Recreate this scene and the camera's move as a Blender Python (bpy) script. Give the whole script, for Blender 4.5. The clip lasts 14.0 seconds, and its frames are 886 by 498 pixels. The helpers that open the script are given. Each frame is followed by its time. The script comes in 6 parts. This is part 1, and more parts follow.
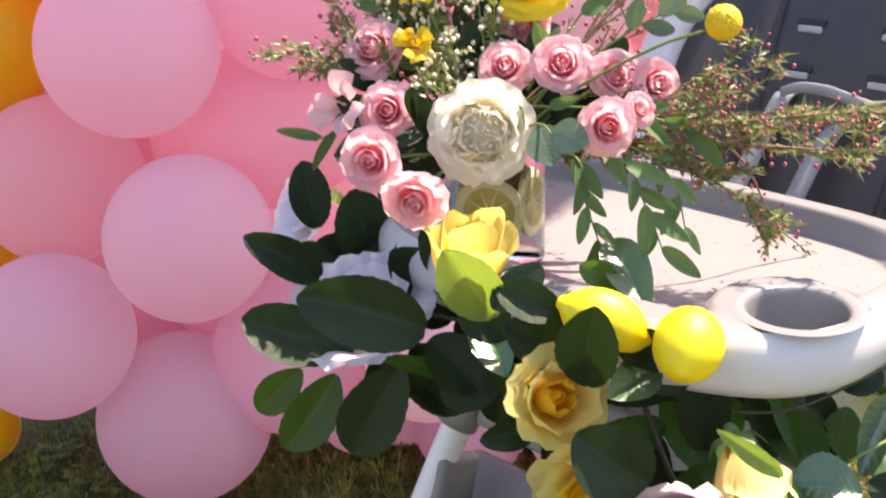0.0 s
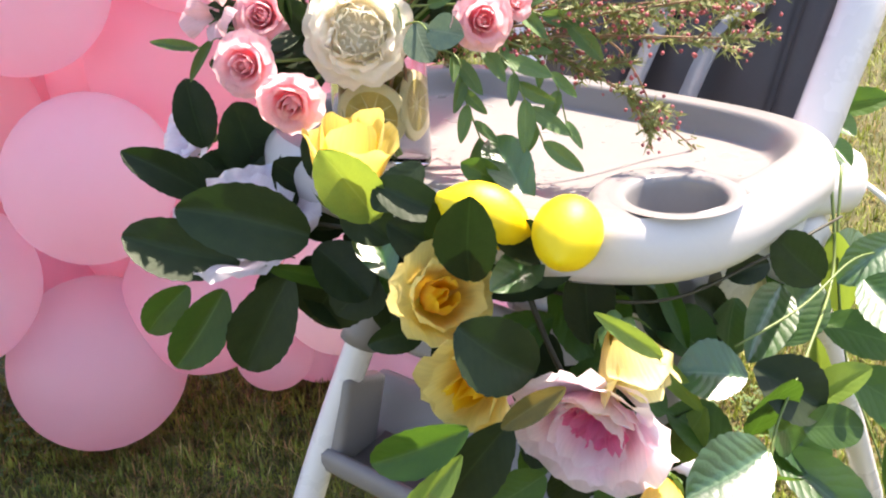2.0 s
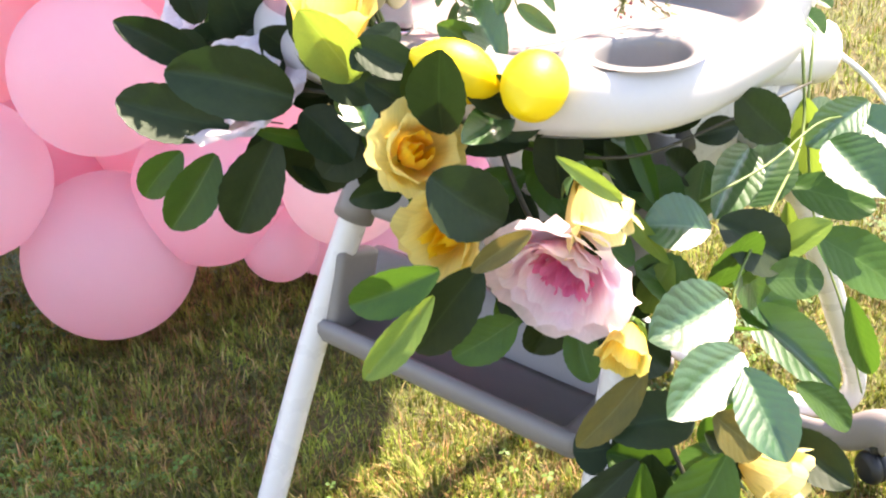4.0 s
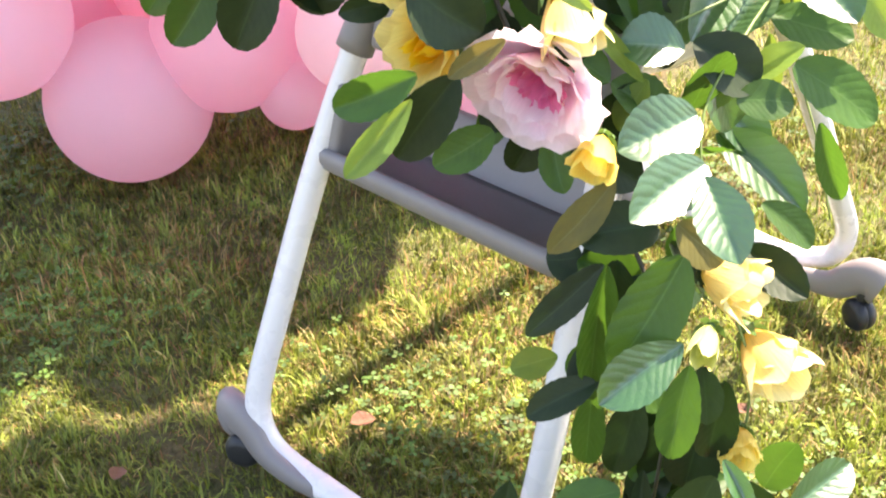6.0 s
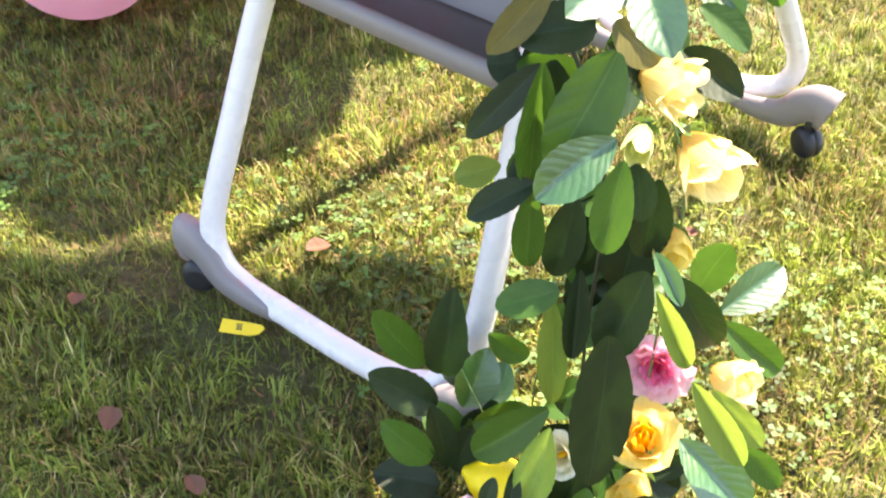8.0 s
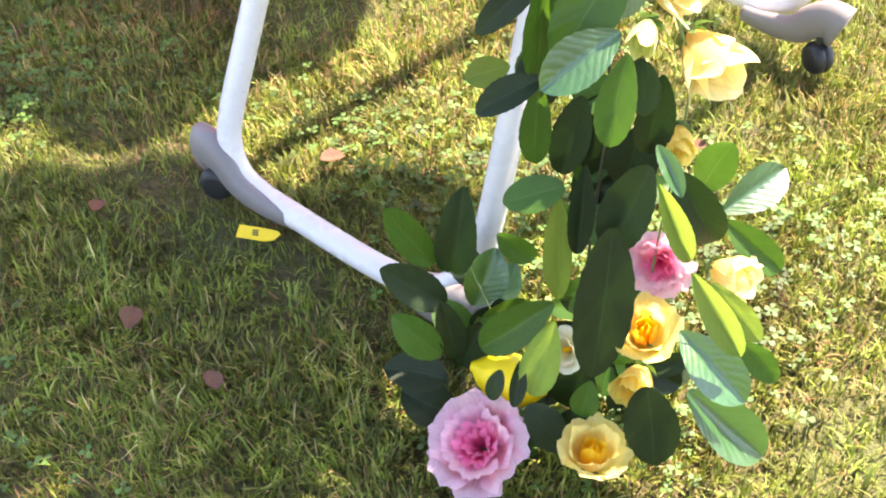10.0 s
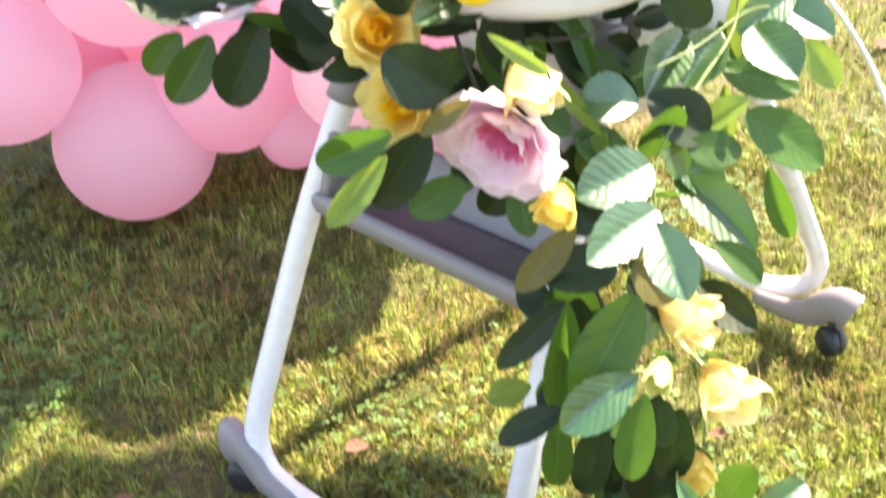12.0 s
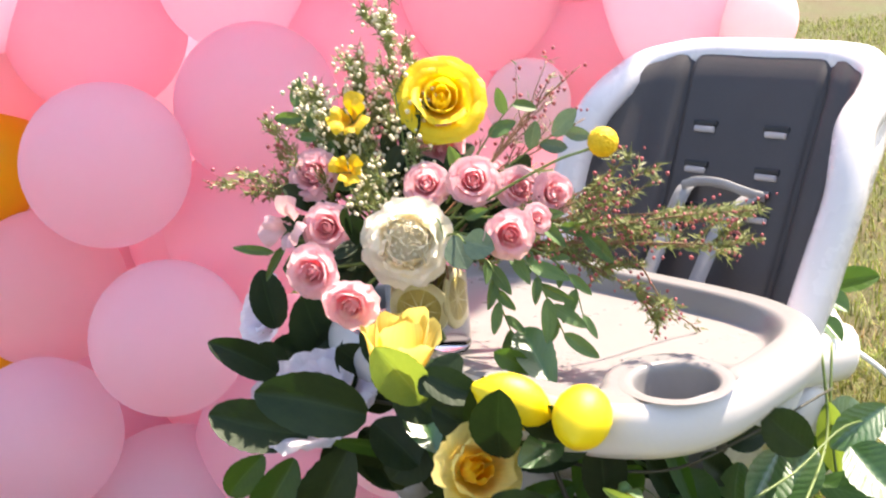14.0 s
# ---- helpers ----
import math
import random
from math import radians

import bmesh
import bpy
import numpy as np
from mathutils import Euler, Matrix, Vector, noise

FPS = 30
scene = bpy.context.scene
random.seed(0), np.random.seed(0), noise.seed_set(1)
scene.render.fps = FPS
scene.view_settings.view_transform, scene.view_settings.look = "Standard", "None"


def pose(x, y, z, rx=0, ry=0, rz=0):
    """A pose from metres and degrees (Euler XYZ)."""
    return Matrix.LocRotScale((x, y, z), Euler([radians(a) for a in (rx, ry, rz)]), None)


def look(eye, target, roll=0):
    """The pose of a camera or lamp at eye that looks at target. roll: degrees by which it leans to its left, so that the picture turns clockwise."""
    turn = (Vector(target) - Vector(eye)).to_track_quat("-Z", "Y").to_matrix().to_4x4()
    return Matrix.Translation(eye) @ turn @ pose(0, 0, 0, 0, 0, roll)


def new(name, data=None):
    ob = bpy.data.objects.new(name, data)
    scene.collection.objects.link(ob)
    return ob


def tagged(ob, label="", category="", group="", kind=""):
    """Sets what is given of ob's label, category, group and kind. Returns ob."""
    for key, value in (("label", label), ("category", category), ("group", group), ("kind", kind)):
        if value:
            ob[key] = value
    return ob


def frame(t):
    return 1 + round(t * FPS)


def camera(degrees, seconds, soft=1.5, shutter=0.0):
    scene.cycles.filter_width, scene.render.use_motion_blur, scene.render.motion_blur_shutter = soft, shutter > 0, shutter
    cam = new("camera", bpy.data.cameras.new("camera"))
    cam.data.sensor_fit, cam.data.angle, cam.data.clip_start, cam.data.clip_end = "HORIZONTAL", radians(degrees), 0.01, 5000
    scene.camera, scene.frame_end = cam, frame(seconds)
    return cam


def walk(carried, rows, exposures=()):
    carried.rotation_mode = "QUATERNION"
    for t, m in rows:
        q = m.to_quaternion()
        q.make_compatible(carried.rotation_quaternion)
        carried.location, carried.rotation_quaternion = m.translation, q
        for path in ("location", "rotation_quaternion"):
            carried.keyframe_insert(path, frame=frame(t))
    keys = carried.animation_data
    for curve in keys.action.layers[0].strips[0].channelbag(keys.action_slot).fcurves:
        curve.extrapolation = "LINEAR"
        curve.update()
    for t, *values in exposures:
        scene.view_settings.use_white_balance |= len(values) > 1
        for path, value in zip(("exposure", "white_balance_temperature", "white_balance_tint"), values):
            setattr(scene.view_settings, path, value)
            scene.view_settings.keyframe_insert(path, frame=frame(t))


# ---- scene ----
cam = camera(42.4, 14.0, soft=2.0, shutter=0.4)
PATH = [
    (0, (0.064, -0.012, 1.109), (-0.072, 1.851, 0.392), -2.0),
    (0.5, (0.077, -0.005, 1.095), (-0.044, 1.841, 0.336), -1.6),
    (1, (0.086, -0.006, 1.086), (-0.003, 1.845, 0.335), -1.6),
    (1.5, (0.097, -0.011, 1.076), (0.056, 1.834, 0.305), -2.2),
    (2, (0.1, -0.014, 1.069), (0.077, 1.82, 0.27), -3.1),
    (2.2, (0.099, -0.016, 1.066), (0.073, 1.812, 0.255), -3.4),
    (4.3, (0.135, -0.087, 1.04), (0.063, 1.674, 0.093), -3.8),
    (4.5, (0.138, -0.098, 1.039), (0.06, 1.653, 0.076), -3.7),
    (5, (0.148, -0.116, 1.035), (0.065, 1.618, 0.041), -3.3),
    (5.5, (0.159, -0.129, 1.023), (0.053, 1.569, -0.028), -3.7),
    (6, (0.169, -0.14, 1.016), (0.042, 1.528, -0.081), -3.7),
    (6.5, (0.177, -0.15, 1.007), (0.069, 1.488, -0.135), -3.0),
    (7, (0.185, -0.16, 0.996), (0.089, 1.444, -0.194), -3.2),
    (7.5, (0.191, -0.168, 0.989), (0.108, 1.398, -0.251), -3.3),
    (8, (0.193, -0.183, 0.982), (0.111, 1.347, -0.304), -3.3),
    (8.5, (0.193, -0.195, 0.973), (0.079, 1.277, -0.376), -3.9),
    (8.7, (0.196, -0.198, 0.97), (0.078, 1.256, -0.398), -3.9),
    (10.8, (0.206, -0.245, 0.978), (0.102, 1.233, -0.366), -3.7),
    (11, (0.208, -0.238, 0.988), (0.113, 1.288, -0.302), -3.5),
    (11.5, (0.205, -0.211, 1.017), (0.079, 1.393, -0.171), -4.6),
    (12, (0.202, -0.201, 1.07), (0.062, 1.49, 0.012), -4.5),
    (12.5, (0.174, -0.176, 1.103), (0.022, 1.61, 0.216), -5.9),
    (13, (0.155, -0.159, 1.127), (0.029, 1.675, 0.34), -5.7),
    (13.5, (0.14, -0.142, 1.159), (0.035, 1.738, 0.483), -5.4),
    (14, (0.124, -0.138, 1.174), (0.011, 1.768, 0.579), -4.8),
]
walk(cam, [(t, look(eye, target, roll)) for t, eye, target, roll in PATH], exposures=[(0, 1.46, 7300, 19), (1.5, 1.57, 7300, 19), (2.2, 1.72, 7300, 18), (4.3, 2.22, 7600, 18), (5, 2.27, 7600, 18), (8.7, 2.40, 7350, 17), (11, 2.38, 7350, 17), (12, 2.40, 7500, 16), (12.7, 2.25, 7500, 16), (13.4, 1.82, 7500, 16), (14, 1.58, 7400, 16)])

# ---- world and sun ----
SUN = Vector((0.45, 0.36, 1.0)).normalized()
world = bpy.data.worlds.new("sky")
scene.world = world
world.use_nodes = True
wn = world.node_tree
sky = wn.nodes.new("ShaderNodeTexSky")
sky.sky_type, sky.sun_disc = "NISHITA", False
sky.sun_elevation = math.asin(SUN.z)
sky.sun_rotation = math.atan2(SUN.x, SUN.y)
wn.links.new(sky.outputs["Color"], wn.nodes["Background"].inputs["Color"])
wn.nodes["Background"].inputs["Strength"].default_value = 0.145
sun = new("sun", bpy.data.lights.new("sun", "SUN"))
sun.data.energy, sun.data.angle, sun.data.color = 5.0, radians(0.6), (1.0, 0.95, 0.86)
sun.matrix_world = look(SUN * 10, (0, 0, 0))


# ---- materials ----
class Nodes:
    """A node material under construction."""

    def __init__(self, name):
        self.mat = bpy.data.materials.new(name)
        self.mat.use_nodes = True
        self.tree = self.mat.node_tree
        self.bsdf = self.tree.nodes["Principled BSDF"]
        self.out = self.tree.nodes["Material Output"]

    def node(self, kind, links=(), **values):
        n = self.tree.nodes.new(kind)
        for key, value in values.items():
            setattr(n, key, value)
        for socket, source in links:
            self.put(n, socket, source)
        return n

    def put(self, n, socket, source):
        if hasattr(source, "is_output"):
            self.tree.links.new(source, n.inputs[socket])
        else:
            n.inputs[socket].default_value = source

    def set(self, socket, source):
        self.put(self.bsdf, socket, source)

    def coords(self, kind="Object"):
        return self.node("ShaderNodeTexCoord").outputs[kind]

    def noise(self, scale, detail=3, where=None, rough=0.55):
        n = self.node("ShaderNodeTexNoise", [("Scale", scale), ("Detail", detail), ("Roughness", rough)])
        self.put(n, "Vector", where or self.coords())
        return n.outputs["Fac"]

    def ramp(self, source, *stops):
        n = self.node("ShaderNodeValToRGB", [("Fac", source)])
        e = n.color_ramp.elements
        while len(e) < len(stops):
            e.new(0.5)
        for el, (p, c) in zip(e, stops):
            el.position, el.color = p, (*c, 1)
        return n.outputs["Color"]

    def math(self, op, a, b=0.0, c=0.0):
        return self.node("ShaderNodeMath", [(0, a), (1, b), (2, c)], operation=op).outputs[0]

    def mix(self, fac, a, b, blend="MIX"):
        n = self.node("ShaderNodeMix", data_type="RGBA", blend_type=blend)
        for i, s in ((0, fac), (6, a), (7, b)):
            s = (*s, 1) if isinstance(s, tuple) and len(s) == 3 else s
            self.put(n, i, s)
        return n.outputs[2]

    def bump(self, height, strength=0.3, distance=0.002):
        self.set("Normal", self.node("ShaderNodeBump", [("Height", height), ("Strength", strength), ("Distance", distance)]).outputs[0])

    def random(self):
        return self.node("ShaderNodeObjectInfo").outputs["Random"]

    def translucent(self, color, share):
        t = self.node("ShaderNodeBsdfTranslucent", [("Color", color)])
        m = self.node("ShaderNodeMixShader", [(0, share), (1, self.bsdf.outputs[0]), (2, t.outputs[0])])
        self.tree.links.new(m.outputs[0], self.out.inputs["Surface"])
        return self.mat


def vary(n, color, amount=0.15, scale=8, fine=90):
    """A colour with broad and fine variation round it."""
    dark = tuple(c * (1 - amount) for c in color)
    light = tuple(min(1, c * (1 + amount * 0.6)) for c in color)
    broad = n.ramp(n.noise(scale), (0.3, dark), (0.7, light))
    return n.mix(0.35, broad, n.ramp(n.noise(fine), (0.3, dark), (0.7, light)))


def plain(name, color, rough=0.4, amount=0.08, bump=0.05, scale=12, fine=250, metal=0.0, coat=0.0):
    n = Nodes(name)
    n.set("Base Color", vary(n, color, amount, scale, fine))
    n.set("Roughness", n.math("MULTIPLY_ADD", n.noise(25), 0.2, rough - 0.1))
    n.set("Metallic", metal)
    n.set("Coat Weight", coat)
    n.bump(n.noise(fine), bump, 0.001)
    return n.mat


def latex(name, color, through_color, share=0.72):
    n = Nodes(name)
    c = vary(n, color, 0.04, 5, 60)
    n.set("Base Color", c)
    n.set("Roughness", 0.38)
    n.set("Specular IOR Level", 0.35)
    n.set("Sheen Weight", 0.25)
    n.set("Sheen Roughness", 0.4)
    n.bump(n.noise(6, 2), 0.04, 0.01)
    return n.translucent((*through_color, 1), share)


LATEX = {
    "light": latex("latex_light_pink", (1.0, 0.73, 0.81), (1.0, 0.72, 0.80)),
    "rose": latex("latex_rose_pink", (1.0, 0.70, 0.785), (1.0, 0.72, 0.80)),
    "peach": latex("latex_peach_pink", (1.0, 0.69, 0.73), (1.0, 0.69, 0.73)),
    "pale": latex("latex_pale_pink", (0.97, 0.79, 0.81), (1.0, 0.77, 0.79)),
    "yellow": latex("latex_yellow", (0.86, 0.52, 0.01), (0.95, 0.55, 0.01), 0.35),
}


def leaf_mat(name, green, vein, through_color, share, gloss=0.34, shine=0.30, pleat=0.10):
    """Cloth leaf: midrib and side veins follow the leaf's own grid."""
    n = Nodes(name)
    uv = n.coords("UV")
    split = n.node("ShaderNodeSeparateXYZ", [(0, uv)])
    across = n.math("ABSOLUTE", n.math("SUBTRACT", split.outputs[0], 0.5))
    rib = n.math("LESS_THAN", across, 0.017)
    run = n.math("SUBTRACT", split.outputs[1], n.math("MULTIPLY", across, 0.55))
    run = n.math("ADD", run, n.math("MULTIPLY", n.noise(5, 2), 0.09))
    wave = n.math("ABSOLUTE", n.math("SINE", n.math("MULTIPLY", run, 27.0)))
    side = n.math("MULTIPLY", n.math("LESS_THAN", wave, 0.09), 0.11)
    veins = n.math("MAXIMUM", n.math("MULTIPLY", rib, 0.5), side)
    rnd = n.random()
    body = n.mix(rnd, tuple(c * 0.72 for c in green), tuple(c * 1.25 for c in green))
    blotch = n.ramp(n.noise(3.5, 4), (0.35, (0.72, 0.78, 0.8)), (0.75, (1.15, 1.1, 0.95)))
    body = n.mix(1.0, body, blotch, "MULTIPLY")
    fine = n.ramp(n.noise(40, 3), (0.3, (0.88, 0.88, 0.88)), (0.7, (1.06, 1.06, 1.06)))
    body = n.mix(1.0, body, fine, "MULTIPLY")
    color = n.mix(veins, body, vein)
    n.set("Base Color", color)
    n.set("Roughness", n.math("MULTIPLY_ADD", n.noise(9), 0.2, gloss))
    n.set("Specular IOR Level", min(1.0, shine))
    n.set("Coat Weight", 0.7 if shine > 0.9 else max(0.0, shine - 0.3))
    n.set("Coat IOR", 1.55 if shine > 0.9 else 1.5)
    n.set("Coat Roughness", 0.30)
    n.bump(n.math("ADD", n.math("MULTIPLY", wave, 0.5), n.math("MULTIPLY", n.noise(45), 0.4)), pleat, 0.02)
    return n.translucent((*through_color, 1), share)


# d carries shade in its colour; s is for glossy leaves in the sun
LEAF = {
    "d": leaf_mat("leaf_dark_green", (0.016, 0.031, 0.009), (0.03, 0.055, 0.018), (0.04, 0.11, 0.015), 0.08, 0.45, 0.30, 0.05),
    "m": leaf_mat("leaf_mid_green", (0.036, 0.092, 0.012), (0.09, 0.17, 0.045), (0.14, 0.32, 0.03), 0.24, 0.36, 0.34),
    "l": leaf_mat("leaf_light_green", (0.165, 0.255, 0.055), (0.24, 0.33, 0.10), (0.34, 0.48, 0.06), 0.35),
    "s": leaf_mat("leaf_blue_green", (0.028, 0.105, 0.022), (0.13, 0.24, 0.10), (0.16, 0.38, 0.07), 0.18, 0.30, 0.95, 0.15),
    "b": leaf_mat("leaf_browning_green", (0.17, 0.15, 0.045), (0.22, 0.21, 0.09), (0.30, 0.22, 0.05), 0.25, 0.45),
}


def petal_mat(name, base, rim, share=0.35, power=1.0, streak=0.10):
    """Petal: pigment runs from its foot to its rim, with fine streaks along it."""
    n = Nodes(name)
    split = n.node("ShaderNodeSeparateXYZ", [(0, n.coords("UV"))])
    fade = n.math("POWER", split.outputs[1], power)
    lines = n.node("ShaderNodeTexNoise", [("Scale", 1.0), ("Detail", 2.0)])
    stretch = n.node("ShaderNodeCombineXYZ", [(0, n.math("MULTIPLY", split.outputs[0], 26.0)), (1, n.math("MULTIPLY", split.outputs[1], 2.5)), (2, n.math("MULTIPLY", n.random(), 20.0))])
    n.put(lines, "Vector", stretch.outputs[0])
    c = n.mix(fade, base, rim)
    dim = n.ramp(lines.outputs["Fac"], (0.3, (1 - streak * 1.6,) * 3), (0.7, (1.0,) * 3))
    c = n.mix(1.0, c, dim, "MULTIPLY")
    n.set("Base Color", c)
    n.set("Roughness", 0.55)
    n.set("Sheen Weight", 0.15)
    n.bump(lines.outputs["Fac"], 0.25, 0.003)
    m = n.node("ShaderNodeBsdfTranslucent")
    n.put(m, "Color", c)
    x = n.node("ShaderNodeMixShader", [(0, share), (1, n.bsdf.outputs[0]), (2, m.outputs[0])])
    n.tree.links.new(x.outputs[0], n.out.inputs["Surface"])
    return n.mat


PETAL = {
    "pink_rose": petal_mat("petal_pink", (0.95, 0.36, 0.43), (0.98, 0.63, 0.66), 0.60, 0.8, 0.06),
    "white_rose": petal_mat("petal_cream", (0.98, 0.92, 0.76), (0.985, 0.95, 0.85), 0.68, 0.4, 0.02),
    "golden_rose": petal_mat("petal_golden", (0.95, 0.64, 0.0), (0.97, 0.80, 0.04), 0.5, 0.8, 0.04),
    "alstroemeria": petal_mat("petal_pale_pink", (0.80, 0.55, 0.50), (0.85, 0.52, 0.54), 0.35),
    "yellow_alstroemeria": petal_mat("petal_bright_yellow", (0.80, 0.40, 0.0), (0.90, 0.62, 0.02), 0.35),
    "yellow_rose": petal_mat("petal_soft_yellow", (0.98, 0.68, 0.08), (0.99, 0.84, 0.32), 0.62, 0.6, 0.06),
    "yellow_bud": petal_mat("petal_warm_yellow", (0.94, 0.70, 0.12), (0.96, 0.80, 0.22), 0.55),
    "pale_bud": petal_mat("petal_pale_yellow", (0.95, 0.68, 0.12), (0.96, 0.86, 0.42), 0.5, 0.8),
    "green_bud": petal_mat("petal_green_yellow", (0.42, 0.52, 0.13), (0.70, 0.70, 0.26), 0.35),
    "cream_rose": petal_mat("petal_cream_white", (0.84, 0.78, 0.42), (0.88, 0.86, 0.74), 0.35),
    "peony": petal_mat("petal_peony", (0.96, 0.34, 0.55), (0.98, 0.85, 0.90), 0.60, 0.45, 0.05),
    "pink_peony": petal_mat("petal_soft_pink", (0.94, 0.20, 0.40), (0.97, 0.66, 0.77), 0.58, 0.8),
    "white_peony": petal_mat("petal_lilac_white", (0.88, 0.62, 0.74), (0.92, 0.88, 0.94), 0.5, 0.4, 0.05),
    "heart_yellow": petal_mat("petal_orange_heart", (0.98, 0.48, 0.004), (0.99, 0.72, 0.04), 0.62, 1.0, 0.05),
    "heart_peony": petal_mat("petal_hot_pink", (0.92, 0.05, 0.28), (0.95, 0.28, 0.50), 0.55),
}
WHITE = plain("white_enamel", (0.69, 0.655, 0.66), 0.28, 0.03, 0.02, 6, 120, coat=0.2)
WHITE_PLASTIC = plain("white_plastic", (0.58, 0.555, 0.55), 0.34, 0.04, 0.04)
GREY = plain("grey_plastic", (0.212, 0.188, 0.184), 0.45, 0.06, 0.08)
TREAD_DARK = plain("dark_grey_tread", (0.095, 0.084, 0.084), 0.6, 0.08, 0.2)
TRAY_GREY = plain("pale_grey_tray_plastic", (0.215, 0.205, 0.20), 0.34, 0.05, 0.04)
TRAY_WHITE = plain("pale_tray_floor", (0.25, 0.232, 0.225), 0.30, 0.06, 0.03)
PAD = plain("charcoal_seat_vinyl", (0.054, 0.047, 0.047), 0.50, 0.15, 0.25, 10, 380)
STRAP = plain("grey_webbing", (0.30, 0.30, 0.31), 0.6, 0.12, 0.4, 30, 700)
BLACK = plain("black_rubber", (0.018, 0.018, 0.020), 0.5, 0.2, 0.15)
RED = plain("red_plastic", (0.45, 0.05, 0.02), 0.4)
LEMON = plain("lemon_skin", (0.86, 0.63, 0.006), 0.52, 0.06, 0.35, 14, 160)
STEM = plain("green_stem", (0.14, 0.20, 0.05), 0.5, 0.25, 0.2)
STEM_DARK = plain("dark_stem", (0.045, 0.040, 0.022), 0.6, 0.25, 0.3)
TWIG = plain("reddish_twig", (0.22, 0.12, 0.06), 0.6, 0.25, 0.2)
NEEDLE = plain("needle_green", (0.17, 0.19, 0.045), 0.5, 0.3, 0.1)
RUSCUS = leaf_mat("leaf_fresh_green", (0.085, 0.155, 0.055), (0.15, 0.22, 0.10), (0.20, 0.34, 0.06), 0.2, 0.36)
SAGE = leaf_mat("leaf_sage_green", (0.14, 0.20, 0.14), (0.22, 0.28, 0.20), (0.16, 0.26, 0.10), 0.15, 0.5)
BUD_PINK = plain("waxflower_pink", (0.36, 0.075, 0.085), 0.5, 0.25, 0.1)
BUD_WHITE = plain("waxflower_white", (0.74, 0.66, 0.46), 0.5, 0.15, 0.1)
BALL = plain("yellow_ball_flower", (0.78, 0.48, 0.01), 0.7, 0.25, 0.3, 60, 400)
TAG = plain("yellow_tag_plastic", (0.82, 0.56, 0.01), 0.4)
CORD = plain("white_cord", (0.78, 0.78, 0.76), 0.6)
DRY = plain("dry_leaf_brown", (0.15, 0.065, 0.032), 0.7, 0.3, 0.4, 60, 300)
# pith and pulp colours are darkened to carry the flowers' shade
PITH = plain("lemon_pith", (0.52, 0.46, 0.25), 0.5)
SLOT = plain("pale_slot_plastic", (0.42, 0.39, 0.39), 0.25)
PULP = plain("lemon_pulp", (0.36, 0.29, 0.085), 0.3, 0.25, 0.3, 60, 200)


def glass_mat(name, color, rough, ior):
    n = Nodes(name)
    n.set("Base Color", (*color, 1))
    n.set("Transmission Weight", 1.0)
    n.set("Roughness", rough)
    n.set("IOR", ior)
    return n.mat


GLASS = glass_mat("clear_glass", (0.98, 0.985, 0.96), 0.01, 1.14)


def island_mat(name, *colors, rough=0.6, share=0.25):
    """For joined blades: each blade takes its own tone, in patches over the lawn."""
    n = Nodes(name)
    rnd = n.node("ShaderNodeNewGeometry").outputs["Random Per Island"]
    step = 1 / max(1, len(colors) - 1)
    c = n.ramp(rnd, *[(i * step, k) for i, k in enumerate(colors)])
    patch = n.ramp(n.noise(5, 3), (0.3, (0.62, 0.54, 0.46)), (0.7, (1.18, 1.20, 1.08)))
    c = n.mix(1.0, c, patch, "MULTIPLY")
    tuft = n.ramp(n.noise(26, 3), (0.36, (0.60, 0.55, 0.50)), (0.64, (1.36, 1.38, 1.28)))
    c = n.mix(1.0, c, tuft, "MULTIPLY")
    n.set("Base Color", c)
    n.set("Roughness", rough)
    m = n.node("ShaderNodeBsdfTranslucent")
    n.put(m, "Color", c)
    x = n.node("ShaderNodeMixShader", [(0, share), (1, n.bsdf.outputs[0]), (2, m.outputs[0])])
    n.tree.links.new(x.outputs[0], n.out.inputs["Surface"])
    return n.mat


GRASS = island_mat("grass_green", (0.080, 0.112, 0.014), (0.165, 0.21, 0.026), (0.30, 0.34, 0.065), (0.18, 0.25, 0.030))
STRAW = island_mat("grass_dry", (0.46, 0.38, 0.16), (0.36, 0.24, 0.09), (0.56, 0.48, 0.23), (0.28, 0.14, 0.06), share=0.15)
BROWN = island_mat("grass_withered", (0.30, 0.15, 0.065), (0.42, 0.25, 0.11), (0.22, 0.10, 0.045), (0.50, 0.36, 0.17), share=0.15)
CLOVER = island_mat("clover_green", (0.06, 0.13, 0.025), (0.10, 0.20, 0.04), (0.08, 0.15, 0.03))


def ground_mat():
    n = Nodes("lawn_soil")
    w = n.coords()
    soil = n.ramp(n.noise(70, 5, w), (0.25, (0.035, 0.018, 0.008)), (0.5, (0.095, 0.056, 0.026)), (0.75, (0.19, 0.125, 0.06)))
    green = n.ramp(n.noise(120, 4, w), (0.3, (0.048, 0.054, 0.013)), (0.7, (0.118, 0.122, 0.034)))
    patch = n.ramp(n.noise(3.2, 4, w), (0.36, (0.35,) * 3), (0.60, (0.95,) * 3))
    n.set("Base Color", n.mix(patch, soil, green))
    n.set("Roughness", 0.9)
    n.bump(n.noise(160, 5, w), 0.8, 0.012)
    return n.mat


GROUND = ground_mat()


# ---- building helpers ----
def thing(name, label, category, where=(0, 0, 0), group="", m=None):
    ob = new(name)
    ob.empty_display_size = 0.02
    ob.matrix_basis = m if m is not None else Matrix.Translation(where)
    return tagged(ob, label, category, group)


def world_of(ob):
    return ob.matrix_basis if ob.parent is None else world_of(ob.parent) @ ob.matrix_basis


